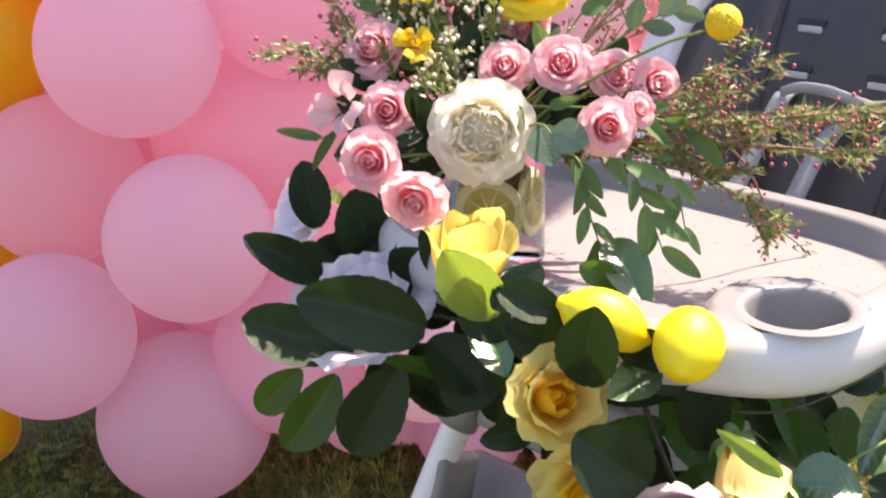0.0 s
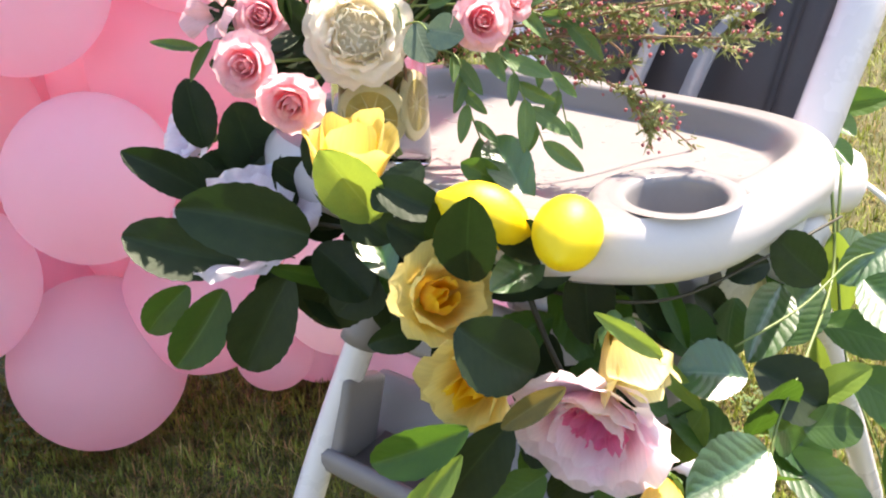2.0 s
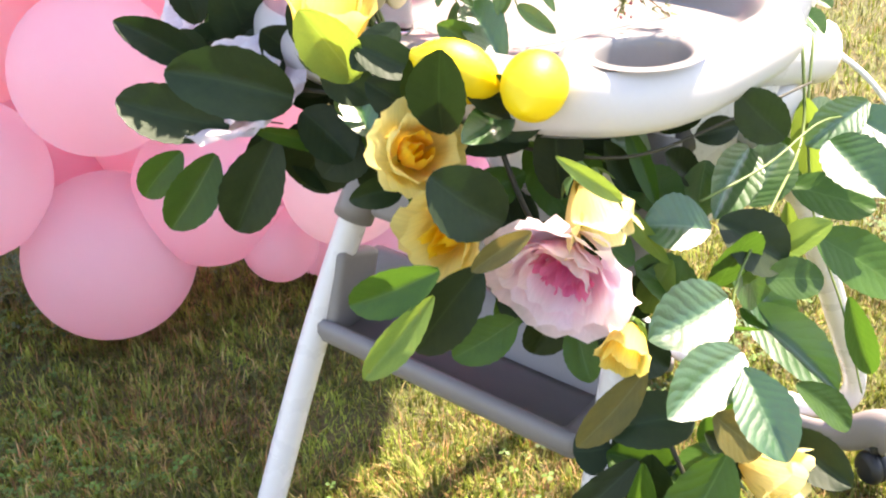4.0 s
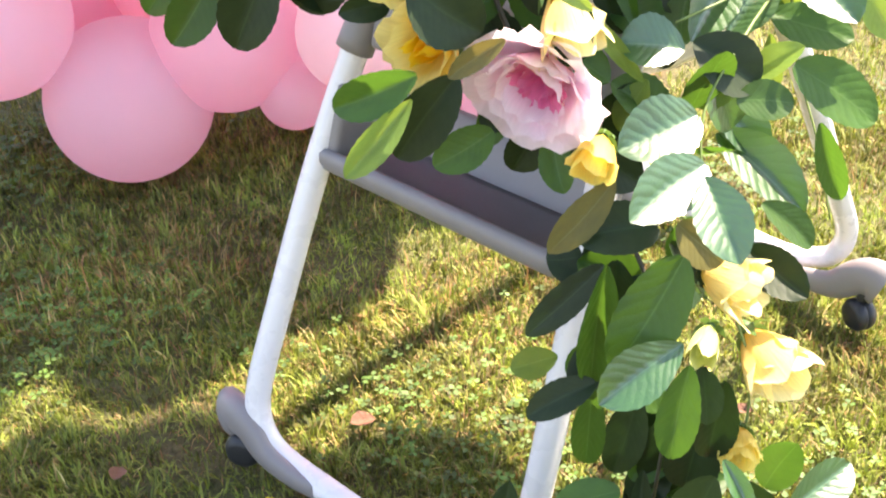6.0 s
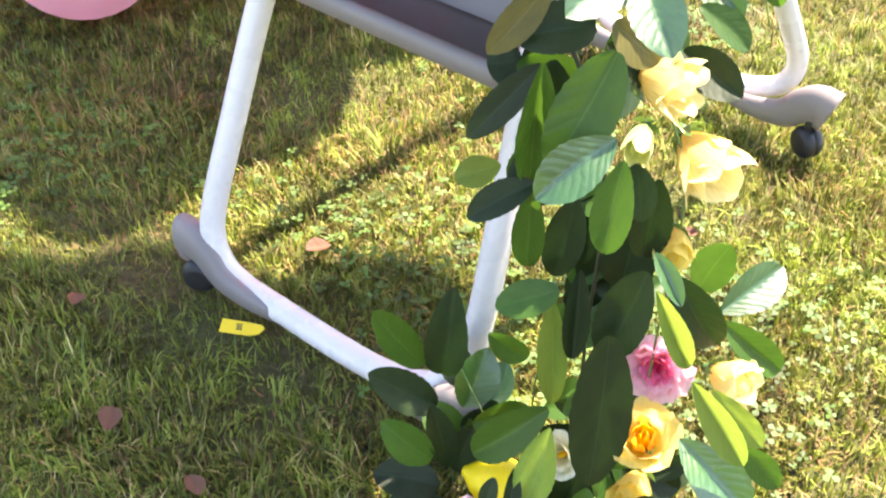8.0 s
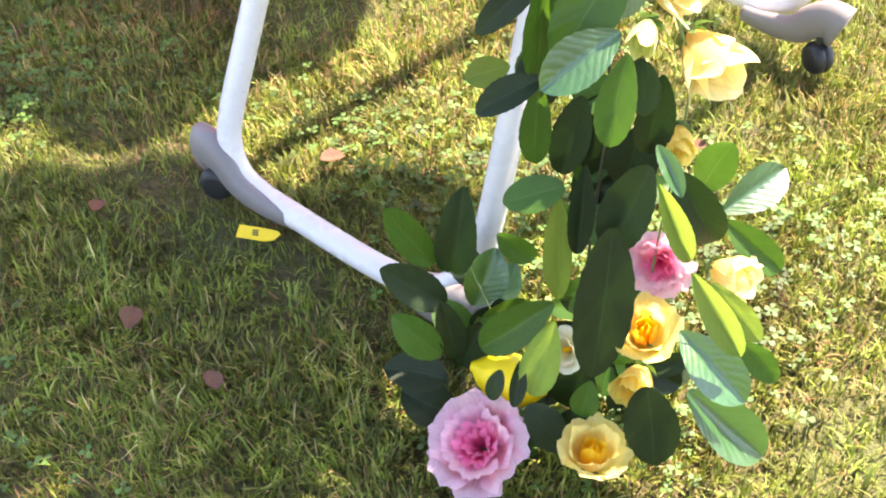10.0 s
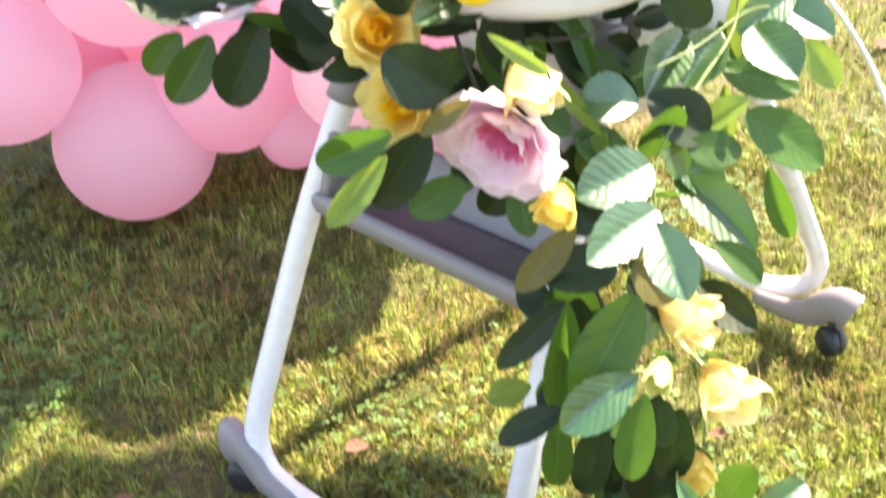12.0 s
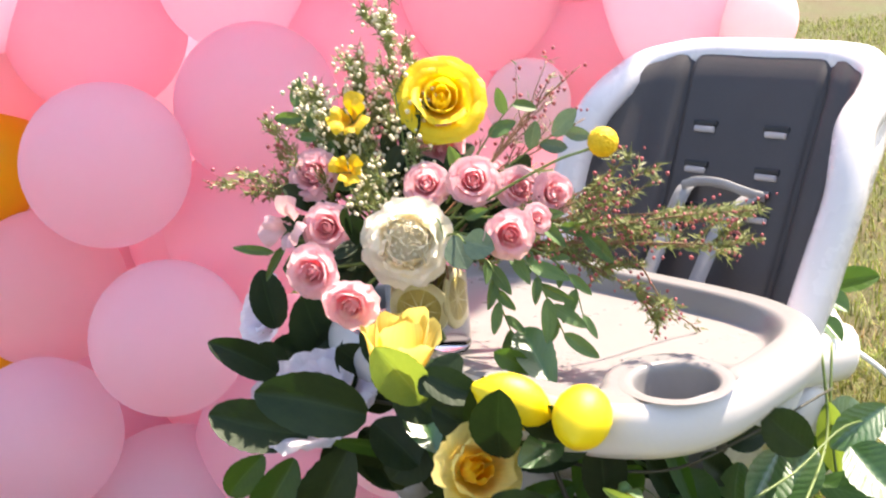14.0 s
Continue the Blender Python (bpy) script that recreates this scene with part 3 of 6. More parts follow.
def chair_footrest():
    # tread: front lip, recessed band, raised back, run across between the legs
    prof = [(0.097, 0.385), (0.094, 0.396), (0.096, 0.405), (0.102, 0.410), (0.108, 0.407), (0.114, 0.397), (0.124, 0.392), (0.166, 0.398), (0.178, 0.408), (0.190, 0.432), (0.200, 0.450), (0.207, 0.453), (0.211, 0.447), (0.202, 0.424), (0.188, 0.396), (0.125, 0.380), (0.105, 0.379)]
    bm = bmesh.new()
    stops = (-0.172, -0.168, -0.160, -0.14, 0.0, 0.165, 0.182, 0.190)
    rows = []
    for i, u in enumerate(stops):
        k = 0.90 if i in (0, len(stops) - 1) else 0.97 if i == 1 else 1.0
        mb, mz = 0.150, 0.41
        rows.append([ch(u, mb + (b - mb) * k, mz + (z - mz) * k) for b, z in prof])
    vs = grid(bm, rows, close=True)
    bm.faces.new(list(reversed(vs[0])))
    bm.faces.new(vs[-1])
    rest = part("footrest", bm, GREY, chair, "grey moulded plastic footrest")
    # strip along the tread floor in a darker grey than the footrest
    bm = bmesh.new()
    grid(bm, [[ch(u, b, z) for b, z in ((0.115, 0.3955), (0.1155, 0.3985), (0.120, 0.3970), (0.126, 0.3945), (0.165, 0.4000), (0.171, 0.4030), (0.172, 0.4000))] for u in (-0.136, -0.05, 0.05, 0.16)])
    part("tread_insert", bm, TREAD_DARK, rest, "darker grey band along the tread")
    for u in (-0.148,):
        bm = bmesh.new()
        m = CH @ Matrix.Translation((u, 0.142, 0.430)) @ Matrix.Rotation(radians(-18), 4, "X")
        box(bm, (0, 0, 0), (0.022, 0.058, 0.096), m, 0.009, 4)
        part("cheek", bm, GREY, rest)
    # calf rest above it
    bm = bmesh.new()
    m = CH @ Matrix.Translation((0.03, 0.175, 0.555)) @ Matrix.Rotation(radians(-20), 4, "X")
    box(bm, (0, 0, 0), (0.300, 0.020, 0.075), m, 0.009, 4)
    part("calf_rest", bm, GREY, chair, "grey plastic calf rest")
    for u, k in ((-0.148, 1.4), (0.192, -0.2)):
        bm = bmesh.new()
        tube(bm, [ch(u, 0.157, 0.512), ch(u + 0.008 * k, 0.179, 0.56), ch(u + 0.016 * k, 0.207, 0.62), ch(u + 0.022 * k, 0.226, 0.66)], 0.022, 14, 4)
        part("leg_sleeve", bm, GREY, chair, "grey plastic sleeve on the leg")


def squircle(u0, b0, hu, hb, power, count=72, back=0.0):
    out = []
    for i in range(count):
        a = 2 * math.pi * i / count
        c, s = math.cos(a), math.sin(a)
        p = power if s < 0 else power + back
        out.append((u0 + hu * math.copysign(abs(c) ** (2 / p), c), b0 + hb * math.copysign(abs(s) ** (2 / p), s)))
    return out


TRAY_U, TRAY_B, CUP = 0.072, 0.162, (0.254, 0.096)


def step(x, lo, hi):
    t = min(1.0, max(0.0, (x - lo) / (hi - lo)))
    return t * t * (3 - 2 * t)


def inside(u, b, hu, hb, power):
    """How far a place lies within a squircle: positive inside, about in metres."""
    r = (abs((u - TRAY_U) / hu) ** power + abs((b - TRAY_B) / hb) ** power) ** (1 / power)
    return (1 - r) * min(hu, hb)


def tray_height(u, b):
    """Rim, sunken floor that sweeps round the cup platforms, and the cup wells."""
    low = step(inside(u, b, 0.206, 0.128, 3.2 if b < TRAY_B else 4.2), -0.001, 0.011)
    hole = 0.0
    for s in (1, -1):
        d = math.hypot(u - (TRAY_U + s * (CUP[0] - TRAY_U)), b - CUP[1])
        low *= step(d, 0.056, 0.072)
        hole = max(hole, 1 - step(d, 0.034, 0.039))
    return 0.783 - 0.023 * low - 0.040 * hole


def bm_of(rows, close):
    bm = bmesh.new()
    grid(bm, rows, close)
    return bm


def chair_tray():
    """Rimmed tray: rolled outer wall, sunk floor, a cup well at each front corner."""
    outer = squircle(TRAY_U, TRAY_B, 0.232, 0.160, 3.1, 160, 1.2)
    bm = bmesh.new()
    rows = []
    for grow, z in ((-0.05, 0.729), (-0.018, 0.730), (-0.007, 0.735), (-0.001, 0.744), (0.0, 0.756), (-0.002, 0.768), (-0.006, 0.776), (-0.011, 0.781)):
        rows.append([ch(TRAY_U + (u - TRAY_U) * (1 + grow / 0.235), TRAY_B + (b - TRAY_B) * (1 + grow / 0.155), z) for u, b in outer])
    tray = part("tray", bm_of(rows, True), WHITE_PLASTIC, chair, "white plastic tray with a rolled rim")
    rows = [rows[-1]]
    n = 90
    for j in range(n):
        k = (1 - j / n) * (1 - 0.016 / 0.15) + 0.002
        row = []
        for u, b in outer:
            u, b = TRAY_U + (u - TRAY_U) * k, TRAY_B + (b - TRAY_B) * k
            row.append(ch(u, b, tray_height(u, b)))
        rows.append(row)
    vs = grid(bm, rows, close=True)
    bm.faces.new(vs[-1])
    top = part("tray_top", bm, TRAY_GREY, tray, "pale grey sunken tray top")
    # floor smoother and paler than the rim, which paints in shading of the slopes
    top.data.materials.append(TRAY_WHITE)
    low = 0.7612 - world_of(tray).translation.z - top.matrix_basis.translation.z
    for face in top.data.polygons:
        if all(top.data.vertices[i].co.z < low and top.data.vertices[i].co.z > low - 0.006 for i in face.vertices):
            face.material_index = 1
    bm = bmesh.new()
    rows = [[ch(TRAY_U + (u - TRAY_U) * k, TRAY_B + (b - TRAY_B) * k, 0.7285) for u, b in outer] for k in (0.90, 0.4)]
    vs = grid(bm, rows, close=True)
    bm.faces.new(vs[1])
    part("tray_underside", bm, WHITE_PLASTIC, tray)
    for s in (1, -1):
        c = ch(TRAY_U + s * (CUP[0] - TRAY_U), CUP[1], 0)
        bm = bmesh.new()
        lathe(bm, [(0.0470, 0.7831), (0.0420, 0.7835), (0.0375, 0.7834), (0.0355, 0.7822), (0.0342, 0.7790), (0.0335, 0.7740), (0.0305, 0.752), (0.0285, 0.749), (0.0, 0.7485)], Matrix.Translation(c), 48)
        part("cup_well", bm, TRAY_GREY, tray, "round cup well moulded into the tray")


SEAT_U = 0.075


def bucket(p, v, spread, back, top):
    """A point of the bucket seat's back: p across (-1..1), v upwards (0..1)."""
    q = abs(p)
    w = spread * (1 - (1 - q) ** 1.9)
    zt = top - 0.050 * q ** 4
    z = 0.66 + (zt - 0.66) * v
    b = 0.508 + back + 0.50 * (z - 0.885) - (0.105 + 0.01 * (1 - v)) * q ** 3.0
    narrow = 1 - 0.10 * max(0.0, v - 0.82) / 0.18 * q
    return ch(SEAT_U + math.copysign(w, p) * narrow * (0.86 + 0.14 * v), b, z)


def chair_seat():
    n, r = 32, 16
    ps = [-1 + 2 * i / n for i in range(n + 1)]
    # shell: inner face, rolled rim and outer face in one skin
    bm = bmesh.new()
    rows = []
    for v in [i / r for i in range(r + 1)]:
        rows.append([bucket(p, v, 0.165, 0.012, 0.968) for p in ps])
    for k, (dz, db) in enumerate(((0.012, 0.008), (0.014, 0.020), (0.006, 0.034))):
        rows.append([bucket(p, 1.0, 0.168 + 0.004 * k, 0.012 + db, 0.968 + dz) for p in ps])
    for v in [1 - i / r for i in range(r + 1)]:
        rows.append([bucket(p, v, 0.184, 0.040, 0.966) for p in ps])
    vs = grid(bm, rows)
    # close the two front edges of the wings with a rounded bead
    shell = part("seat_shell", bm, WHITE, chair, "white moulded plastic seat shell")
    def rim(p, v):
        return (bucket(p, v, 0.165, 0.012, 0.968) + bucket(p, v, 0.184, 0.040, 0.966)) / 2

    bm = bmesh.new()
    way = [rim(-1, v) for v in (0.0, 0.25, 0.5, 0.75, 0.9)] + [rim(p, 0.985) for p in (-0.97, -0.85, -0.65, -0.3, 0.0, 0.3, 0.65, 0.85, 0.97)] + [rim(1, v) for v in (0.9, 0.75, 0.5, 0.25, 0.0)]
    tube(bm, way, 0.0205, 16, 5)
    part("seat_rim", bm, WHITE, chair, "thick rounded white edge of the seat shell")
    bm = bmesh.new()
    pp = [-0.95 + 1.9 * i / 96 for i in range(97)]
    rows = [[bucket(p, 0.05 + 0.90 * v, 0.162, -0.004 + 0.016 * (abs(p) > 0.94) + 0.016 * (v in (0.0, 1.0)) + 0.010 * math.exp(-((abs(p) - 0.34) / 0.022) ** 2) - 0.004 * math.exp(-((abs(p) - 0.44) / 0.07) ** 2), 0.992) for p in pp] for v in [i / r for i in range(r + 1)]]
    grid(bm, rows)
    pad = part("seat_pad", bm, PAD, chair, "charcoal padded vinyl seat liner")
    # seat cushion under the tray
    bm = bmesh.new()
    box(bm, (SEAT_U, 0.36, 0.655), (0.27, 0.27, 0.05), CH, 0.022, 4)
    part("seat_cushion", bm, PAD, chair)
    bm = bmesh.new()
    rows = []
    for hu, hb, z in ((0.05, 0.06, 0.52), (0.10, 0.11, 0.525), (0.128, 0.135, 0.55), (0.142, 0.15, 0.60), (0.155, 0.165, 0.66), (0.16, 0.17, 0.695), (0.155, 0.165, 0.705), (0.13, 0.14, 0.70)):
        rows.append([ch(u, b, z) for u, b in squircle(SEAT_U, 0.36, hu, hb, 3.0, 40)])
    vs = grid(bm, rows, close=True)
    bm.faces.new(list(reversed(vs[0])))
    part("seat_base", bm, WHITE, chair, "white moulded plastic seat base")
    # side arms that carry the tray, and the folding hubs
    for s in (-1, 1):
        u = SEAT_U + s * 0.150
        bm = bmesh.new()
        tube(bm, [ch(u + s * 0.016, 0.420, 0.690), ch(u + s * 0.020, 0.38, 0.700), ch(u + s * 0.016, 0.32, 0.712), ch(u, 0.26, 0.725), ch(u - s * 0.01, 0.20, 0.735)], 0.030, 14, 5, 0.7, 0.62, (0, 0, 1))
        part("arm", bm, WHITE, chair, "white plastic side arm")
        bm = bmesh.new()
        m = Matrix.Translation(ch(u + s * 0.006, 0.34, 0.645)) @ CH.to_3x3().to_4x4() @ Matrix.Rotation(radians(90), 4, "Y")
        lathe(bm, [(0.0, -0.022), (0.030, -0.022), (0.038, -0.016), (0.040, 0.0), (0.038, 0.016), (0.030, 0.022), (0.0, 0.024)], m, 28)
        part("folding_hub", bm, WHITE_PLASTIC, chair, "round white folding joint")
    # harness slots and webbing
    for du in (-0.047, 0.043):
        for v in (0.690, 0.560, 0.430):
            a = bucket(0.0, v, 0.16, -0.004, 0.992) - U * 0.0 + U * du
            bm = bmesh.new()
            m = CH.to_3x3().to_4x4()
            m.translation = a - B * 0.001
            box(bm, (0, 0, 0), (0.027, 0.006, 0.0075), m @ Matrix.Rotation(radians(-15), 4, "X"), 0.0028)
            slot = part("harness_slot", bm, SLOT, pad, "pale grey plastic harness slot")
            bm = bmesh.new()
            # solid black block that paints in the dark of the slot's opening
            box(bm, (0, 0.0015, 0.007), (0.031, 0.004, 0.007), m @ Matrix.Rotation(radians(-15), 4, "X"), 0.0018)
            part("slot_gap", bm, BLACK, slot)
    harness()


def ribbon(bm, points, width, side, thick=0.0016):
    path = smooth_path(points, 6)
    w, rows = Vector(side).normalized() * width / 2, []
    for i, p in enumerate(path):
        d = (path[min(i + 1, len(path) - 1)] - path[max(i - 1, 0)]).normalized()
        n = d.cross(w).normalized() * thick / 2
        rows.append([p - w - n, p + w - n, p + w + n, p - w + n])
    vs = grid(bm, rows, close=True)
    bm.faces.new(list(reversed(vs[0])))
    bm.faces.new(vs[-1])
    return bm


def harness():
    def on(v, du, lift):
        return bucket(0.0, v, 0.16, -0.004 - lift, 0.992) + U * du

    bm = bmesh.new()
    ribbon(bm, [on(0.515, -0.047, 0.003), on(0.495, -0.050, 0.012), on(0.39, -0.056, 0.016), on(0.25, -0.062, 0.024), on(0.10, -0.066, 0.036), on(0.0, -0.068, 0.05)], 0.020, U)
    part("harness_strap", bm, STRAP, chair, "grey webbing shoulder strap")
    bm = bmesh.new()
    ribbon(bm, [on(0.520, 0.044, 0.003), on(0.49, 0.030, 0.014), on(0.40, 0.012, 0.020), on(0.27, 0.004, 0.026), on(0.10, -0.002, 0.038), on(0.0, -0.004, 0.05)], 0.020, U)
    part("harness_strap", bm, STRAP, chair, "grey webbing shoulder strap")
    bm = bmesh.new()
    ribbon(bm, [on(0.515, -0.052, 0.013), on(0.540, -0.030, 0.020), on(0.542, 0.0, 0.020), on(0.525, 0.030, 0.018), on(0.505, 0.050, 0.006)], 0.011, (0, 0, 1))
    part("harness_strap", bm, STRAP, chair, "grey webbing strap across the back")


chair_legs()
chair_footrest()
chair_tray()
chair_seat()


# ---- leaves and flowers ----
def leaf_mesh(name, seed, curl, fold, ripple, teeth, blunt, full=0.64):
    """A unit leaf along y with a folded midrib, quilted side veins and fine teeth."""
    rng = random.Random(seed)
    bm = bmesh.new()
    rows = []
    nr, nc = 18, 4
    lean = rng.uniform(-0.06, 0.06)
    for i in range(nr + 1):
        t = i / nr
        half = 0.5 * math.sin(math.pi * min(1, t * 0.985 + 0.012) ** blunt) ** full
        half *= 1 + teeth * (0.5 if i % 2 else -0.5) * (0.15 < t < 0.98)
        row = []
        for j in range(-nc, nc + 1):
            s = j / nc
            lift = fold * abs(s) * half * 2 - curl * (t - 0.25) ** 2 + ripple * math.sin(26 * (t - 0.28 * abs(s))) * abs(s) ** 0.7
            lift += 0.03 * noise.noise((s * 1.7, t * 3.1, seed * 5.3)) - 0.10 * curl * s * s * half
            row.append((s * half + lean * math.sin(math.pi * t), t, lift * 0.6))
        rows.append(row)
    grid(bm, rows, uv=True)
    return bm


def leaf_set(material, count, seed, **kw):
    out = []
    for k in range(count):
        rng = random.Random(seed * 31 + k)
        bm = leaf_mesh("leaf", seed * 17 + k, rng.uniform(-0.15, 0.45), rng.uniform(*kw.get("fold", (0.05, 0.35))), kw.get("ripple", 0.011), kw.get("teeth", 0.04), kw.get("blunt", rng.uniform(0.90, 1.22)), kw.get("full", 0.64))
        out.append(mesh_of("leaf", bm, material))
    return out


LEAVES = {k: leaf_set(m, 6, i, ripple=0.011 if k == "s" else 0.008 if k == "d" else 0.012, fold=(0.22, 0.45) if k == "s" else (0.05, 0.34), full=0.52 if k in "dm" else 0.58) for i, (k, m) in enumerate(LEAF.items())}
garland = thing("flower_garland", "cloth leaf garland with yellow roses, peonies and lemons", "garland", (0.28, 0.55, 0.0))
count_leaf = [0]


def leaf(kind, base, tip, width, base_up):
    up = base_up
    count_leaf[0] += 1
    d = Vector(tip) - Vector(base)
    ln = d.length
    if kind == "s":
        # glossy ones: tip and turn make one half mirror the sun into the camera
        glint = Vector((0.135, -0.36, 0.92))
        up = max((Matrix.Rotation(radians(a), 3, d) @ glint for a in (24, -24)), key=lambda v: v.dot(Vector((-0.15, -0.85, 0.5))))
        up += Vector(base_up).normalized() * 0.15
        # widened, since the turn narrows the blade in the camera's view
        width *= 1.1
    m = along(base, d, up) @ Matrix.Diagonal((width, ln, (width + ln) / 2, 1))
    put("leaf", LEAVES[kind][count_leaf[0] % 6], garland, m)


def petal_mesh(radius, height, span, flare, curl, ruffle, seed, nr=8, nc=8, tip=0.25, shut=0.0):
    """One petal wrapped round the z axis: narrow at its foot, broad above, rim rolled outwards."""
    bm = bmesh.new()
    rows = []
    for i in range(nr + 1):
        t = i / nr
        wide = (0.30 + 0.70 * math.sin(math.pi / 2 * min(1, t / 0.6))) * (1 - 0.30 * max(0, (t - 0.7) / 0.3) ** 2)
        row = []
        for j in range(nc + 1):
            s = 2 * j / nc - 1
            over = max(0.0, t - 0.62) / 0.38
            a = radians(span) * wide * s
            wob = ruffle * noise.noise((s * 2.3 + seed, t * 2.0, seed * 1.7)) * (0.3 + t)
            edge = ruffle * 0.5 * math.sin(s * 7 + seed * 3) * over
            r = radius * (0.16 + 0.84 * math.sin(math.pi / 2 * min(1, t * 1.25)) ** 0.8) + flare * t * t + curl * over * over + wob + 0.03 * radius * (s * s) * t
            r *= 1 - shut * t * t
            z = height * t - tip * height * s * s * t * t * 0.9 - curl * 0.75 * over * over + edge
            row.append((r * math.cos(a), r * math.sin(a), z))
        rows.append(row)
    grid(bm, rows, uv=True)
    return bm


# per kind: heart rings then outer rings of (count, radius, height, span, flare, curl, ruffle)
FORMS = {
    "pink_rose": ([(3, 0.10, 0.60, 92, 0.0, 0.0, 0.02), (3, 0.17, 0.62, 84, 0.0, 0.02, 0.03), (4, 0.24, 0.61, 70, 0.0, 0.05, 0.035)], [(4, 0.30, 0.60, 68, 0.0, 0.10, 0.04), (5, 0.36, 0.55, 60, 0.02, 0.15, 0.05), (5, 0.39, 0.46, 56, 0.06, 0.18, 0.06)]),
    "golden_rose": ([(3, 0.10, 0.54, 88, 0.0, 0.0, 0.015), (3, 0.17, 0.55, 82, 0.0, 0.02, 0.018), (4, 0.24, 0.54, 70, 0.0, 0.05, 0.02)], [(5, 0.31, 0.51, 60, 0.01, 0.09, 0.025), (5, 0.37, 0.46, 56, 0.03, 0.12, 0.03), (6, 0.42, 0.36, 52, 0.08, 0.13, 0.035)]),
    "white_rose": ([(4, 0.12, 0.56, 70, 0.0, 0.02, 0.07), (5, 0.20, 0.57, 62, 0.0, 0.03, 0.075), (7, 0.29, 0.58, 52, 0.0, 0.03, 0.07)], [(7, 0.34, 0.57, 52, 0.0, 0.06, 0.06), (7, 0.39, 0.51, 52, 0.0, 0.10, 0.06), (7, 0.42, 0.42, 54, 0.03, 0.12, 0.06)]),
    "yellow_rose": ([(3, 0.12, 0.74, 62, 0.02, 0.02, 0.05), (3, 0.20, 0.77, 60, 0.02, 0.03, 0.06)], [(3, 0.28, 0.80, 74, 0.0, 0.05, 0.06), (4, 0.34, 0.72, 66, 0.03, 0.10, 0.07)]),
    "yellow_bud": ([(3, 0.12, 0.80, 70, 0.0, 0.0, 0.02)], [(3, 0.27, 0.92, 78, -0.02, 0.0, 0.03), (4, 0.34, 0.84, 64, 0.0, 0.06, 0.05)]),
    "pale_bud": ([(3, 0.14, 0.72, 70, 0.0, 0.0, 0.03)], [(3, 0.29, 0.92, 76, 0.0, 0.02, 0.03), (4, 0.36, 0.88, 62, 0.03, 0.06, 0.04)]),
    "green_bud": ([(3, 0.12, 0.90, 70, 0.0, 0.0, 0.02)], [(4, 0.28, 1.05, 60, -0.06, 0.0, 0.03)]),
    "cream_rose": ([(3, 0.10, 0.50, 65, 0.02, 0.02, 0.02)], [(4, 0.24, 0.60, 52, 0.06, 0.06, 0.05), (5, 0.34, 0.55, 50, 0.10, 0.12, 0.06)]),
    "peony": ([(6, 0.08, 0.30, 40, 0.04, 0.02, 0.05), (8, 0.17, 0.33, 34, 0.05, 0.03, 0.06)], [(5, 0.23, 0.44, 54, 0.03, 0.02, 0.05), (6, 0.33, 0.48, 52, 0.05, 0.04, 0.06), (7, 0.40, 0.42, 50, 0.14, 0.06, 0.06)]),
    "pink_peony": ([(5, 0.08, 0.40, 45, 0.03, 0.03, 0.05), (6, 0.15, 0.44, 40, 0.04, 0.04, 0.06)], [(6, 0.23, 0.46, 40, 0.07, 0.06, 0.06), (7, 0.32, 0.44, 40, 0.12, 0.08, 0.07)]),
    "white_peony": ([(5, 0.10, 0.30, 45, 0.03, 0.03, 0.05)], [(6, 0.24, 0.38, 54, 0.06, 0.03, 0.05), (7, 0.36, 0.32, 52, 0.14, 0.05, 0.06)]),
    "alstroemeria": ([(3, 0.05, 0.45, 22, 0.02, 0.0, 0.01)], [(3, 0.16, 0.62, 34, 0.14, 0.12, 0.03), (3, 0.18, 0.66, 38, 0.20, 0.14, 0.03)]),
    "yellow_alstroemeria": ([(3, 0.05, 0.45, 22, 0.02, 0.0, 0.01)], [(3, 0.16, 0.62, 34, 0.14, 0.12, 0.03), (3, 0.18, 0.66, 38, 0.20, 0.14, 0.03)]),
}
TIP = {"peony": 0.10, "white_peony": 0.10, "pink_peony": 0.14, "yellow_rose": 0.12, "white_rose": 0.10, "pale_bud": 0.35, "yellow_bud": 0.15}
HEART = {"yellow_rose": "heart_yellow", "cream_rose": "heart_yellow", "peony": "heart_peony", "pink_peony": "heart_peony"}
BLOOM, widest = {}, {}
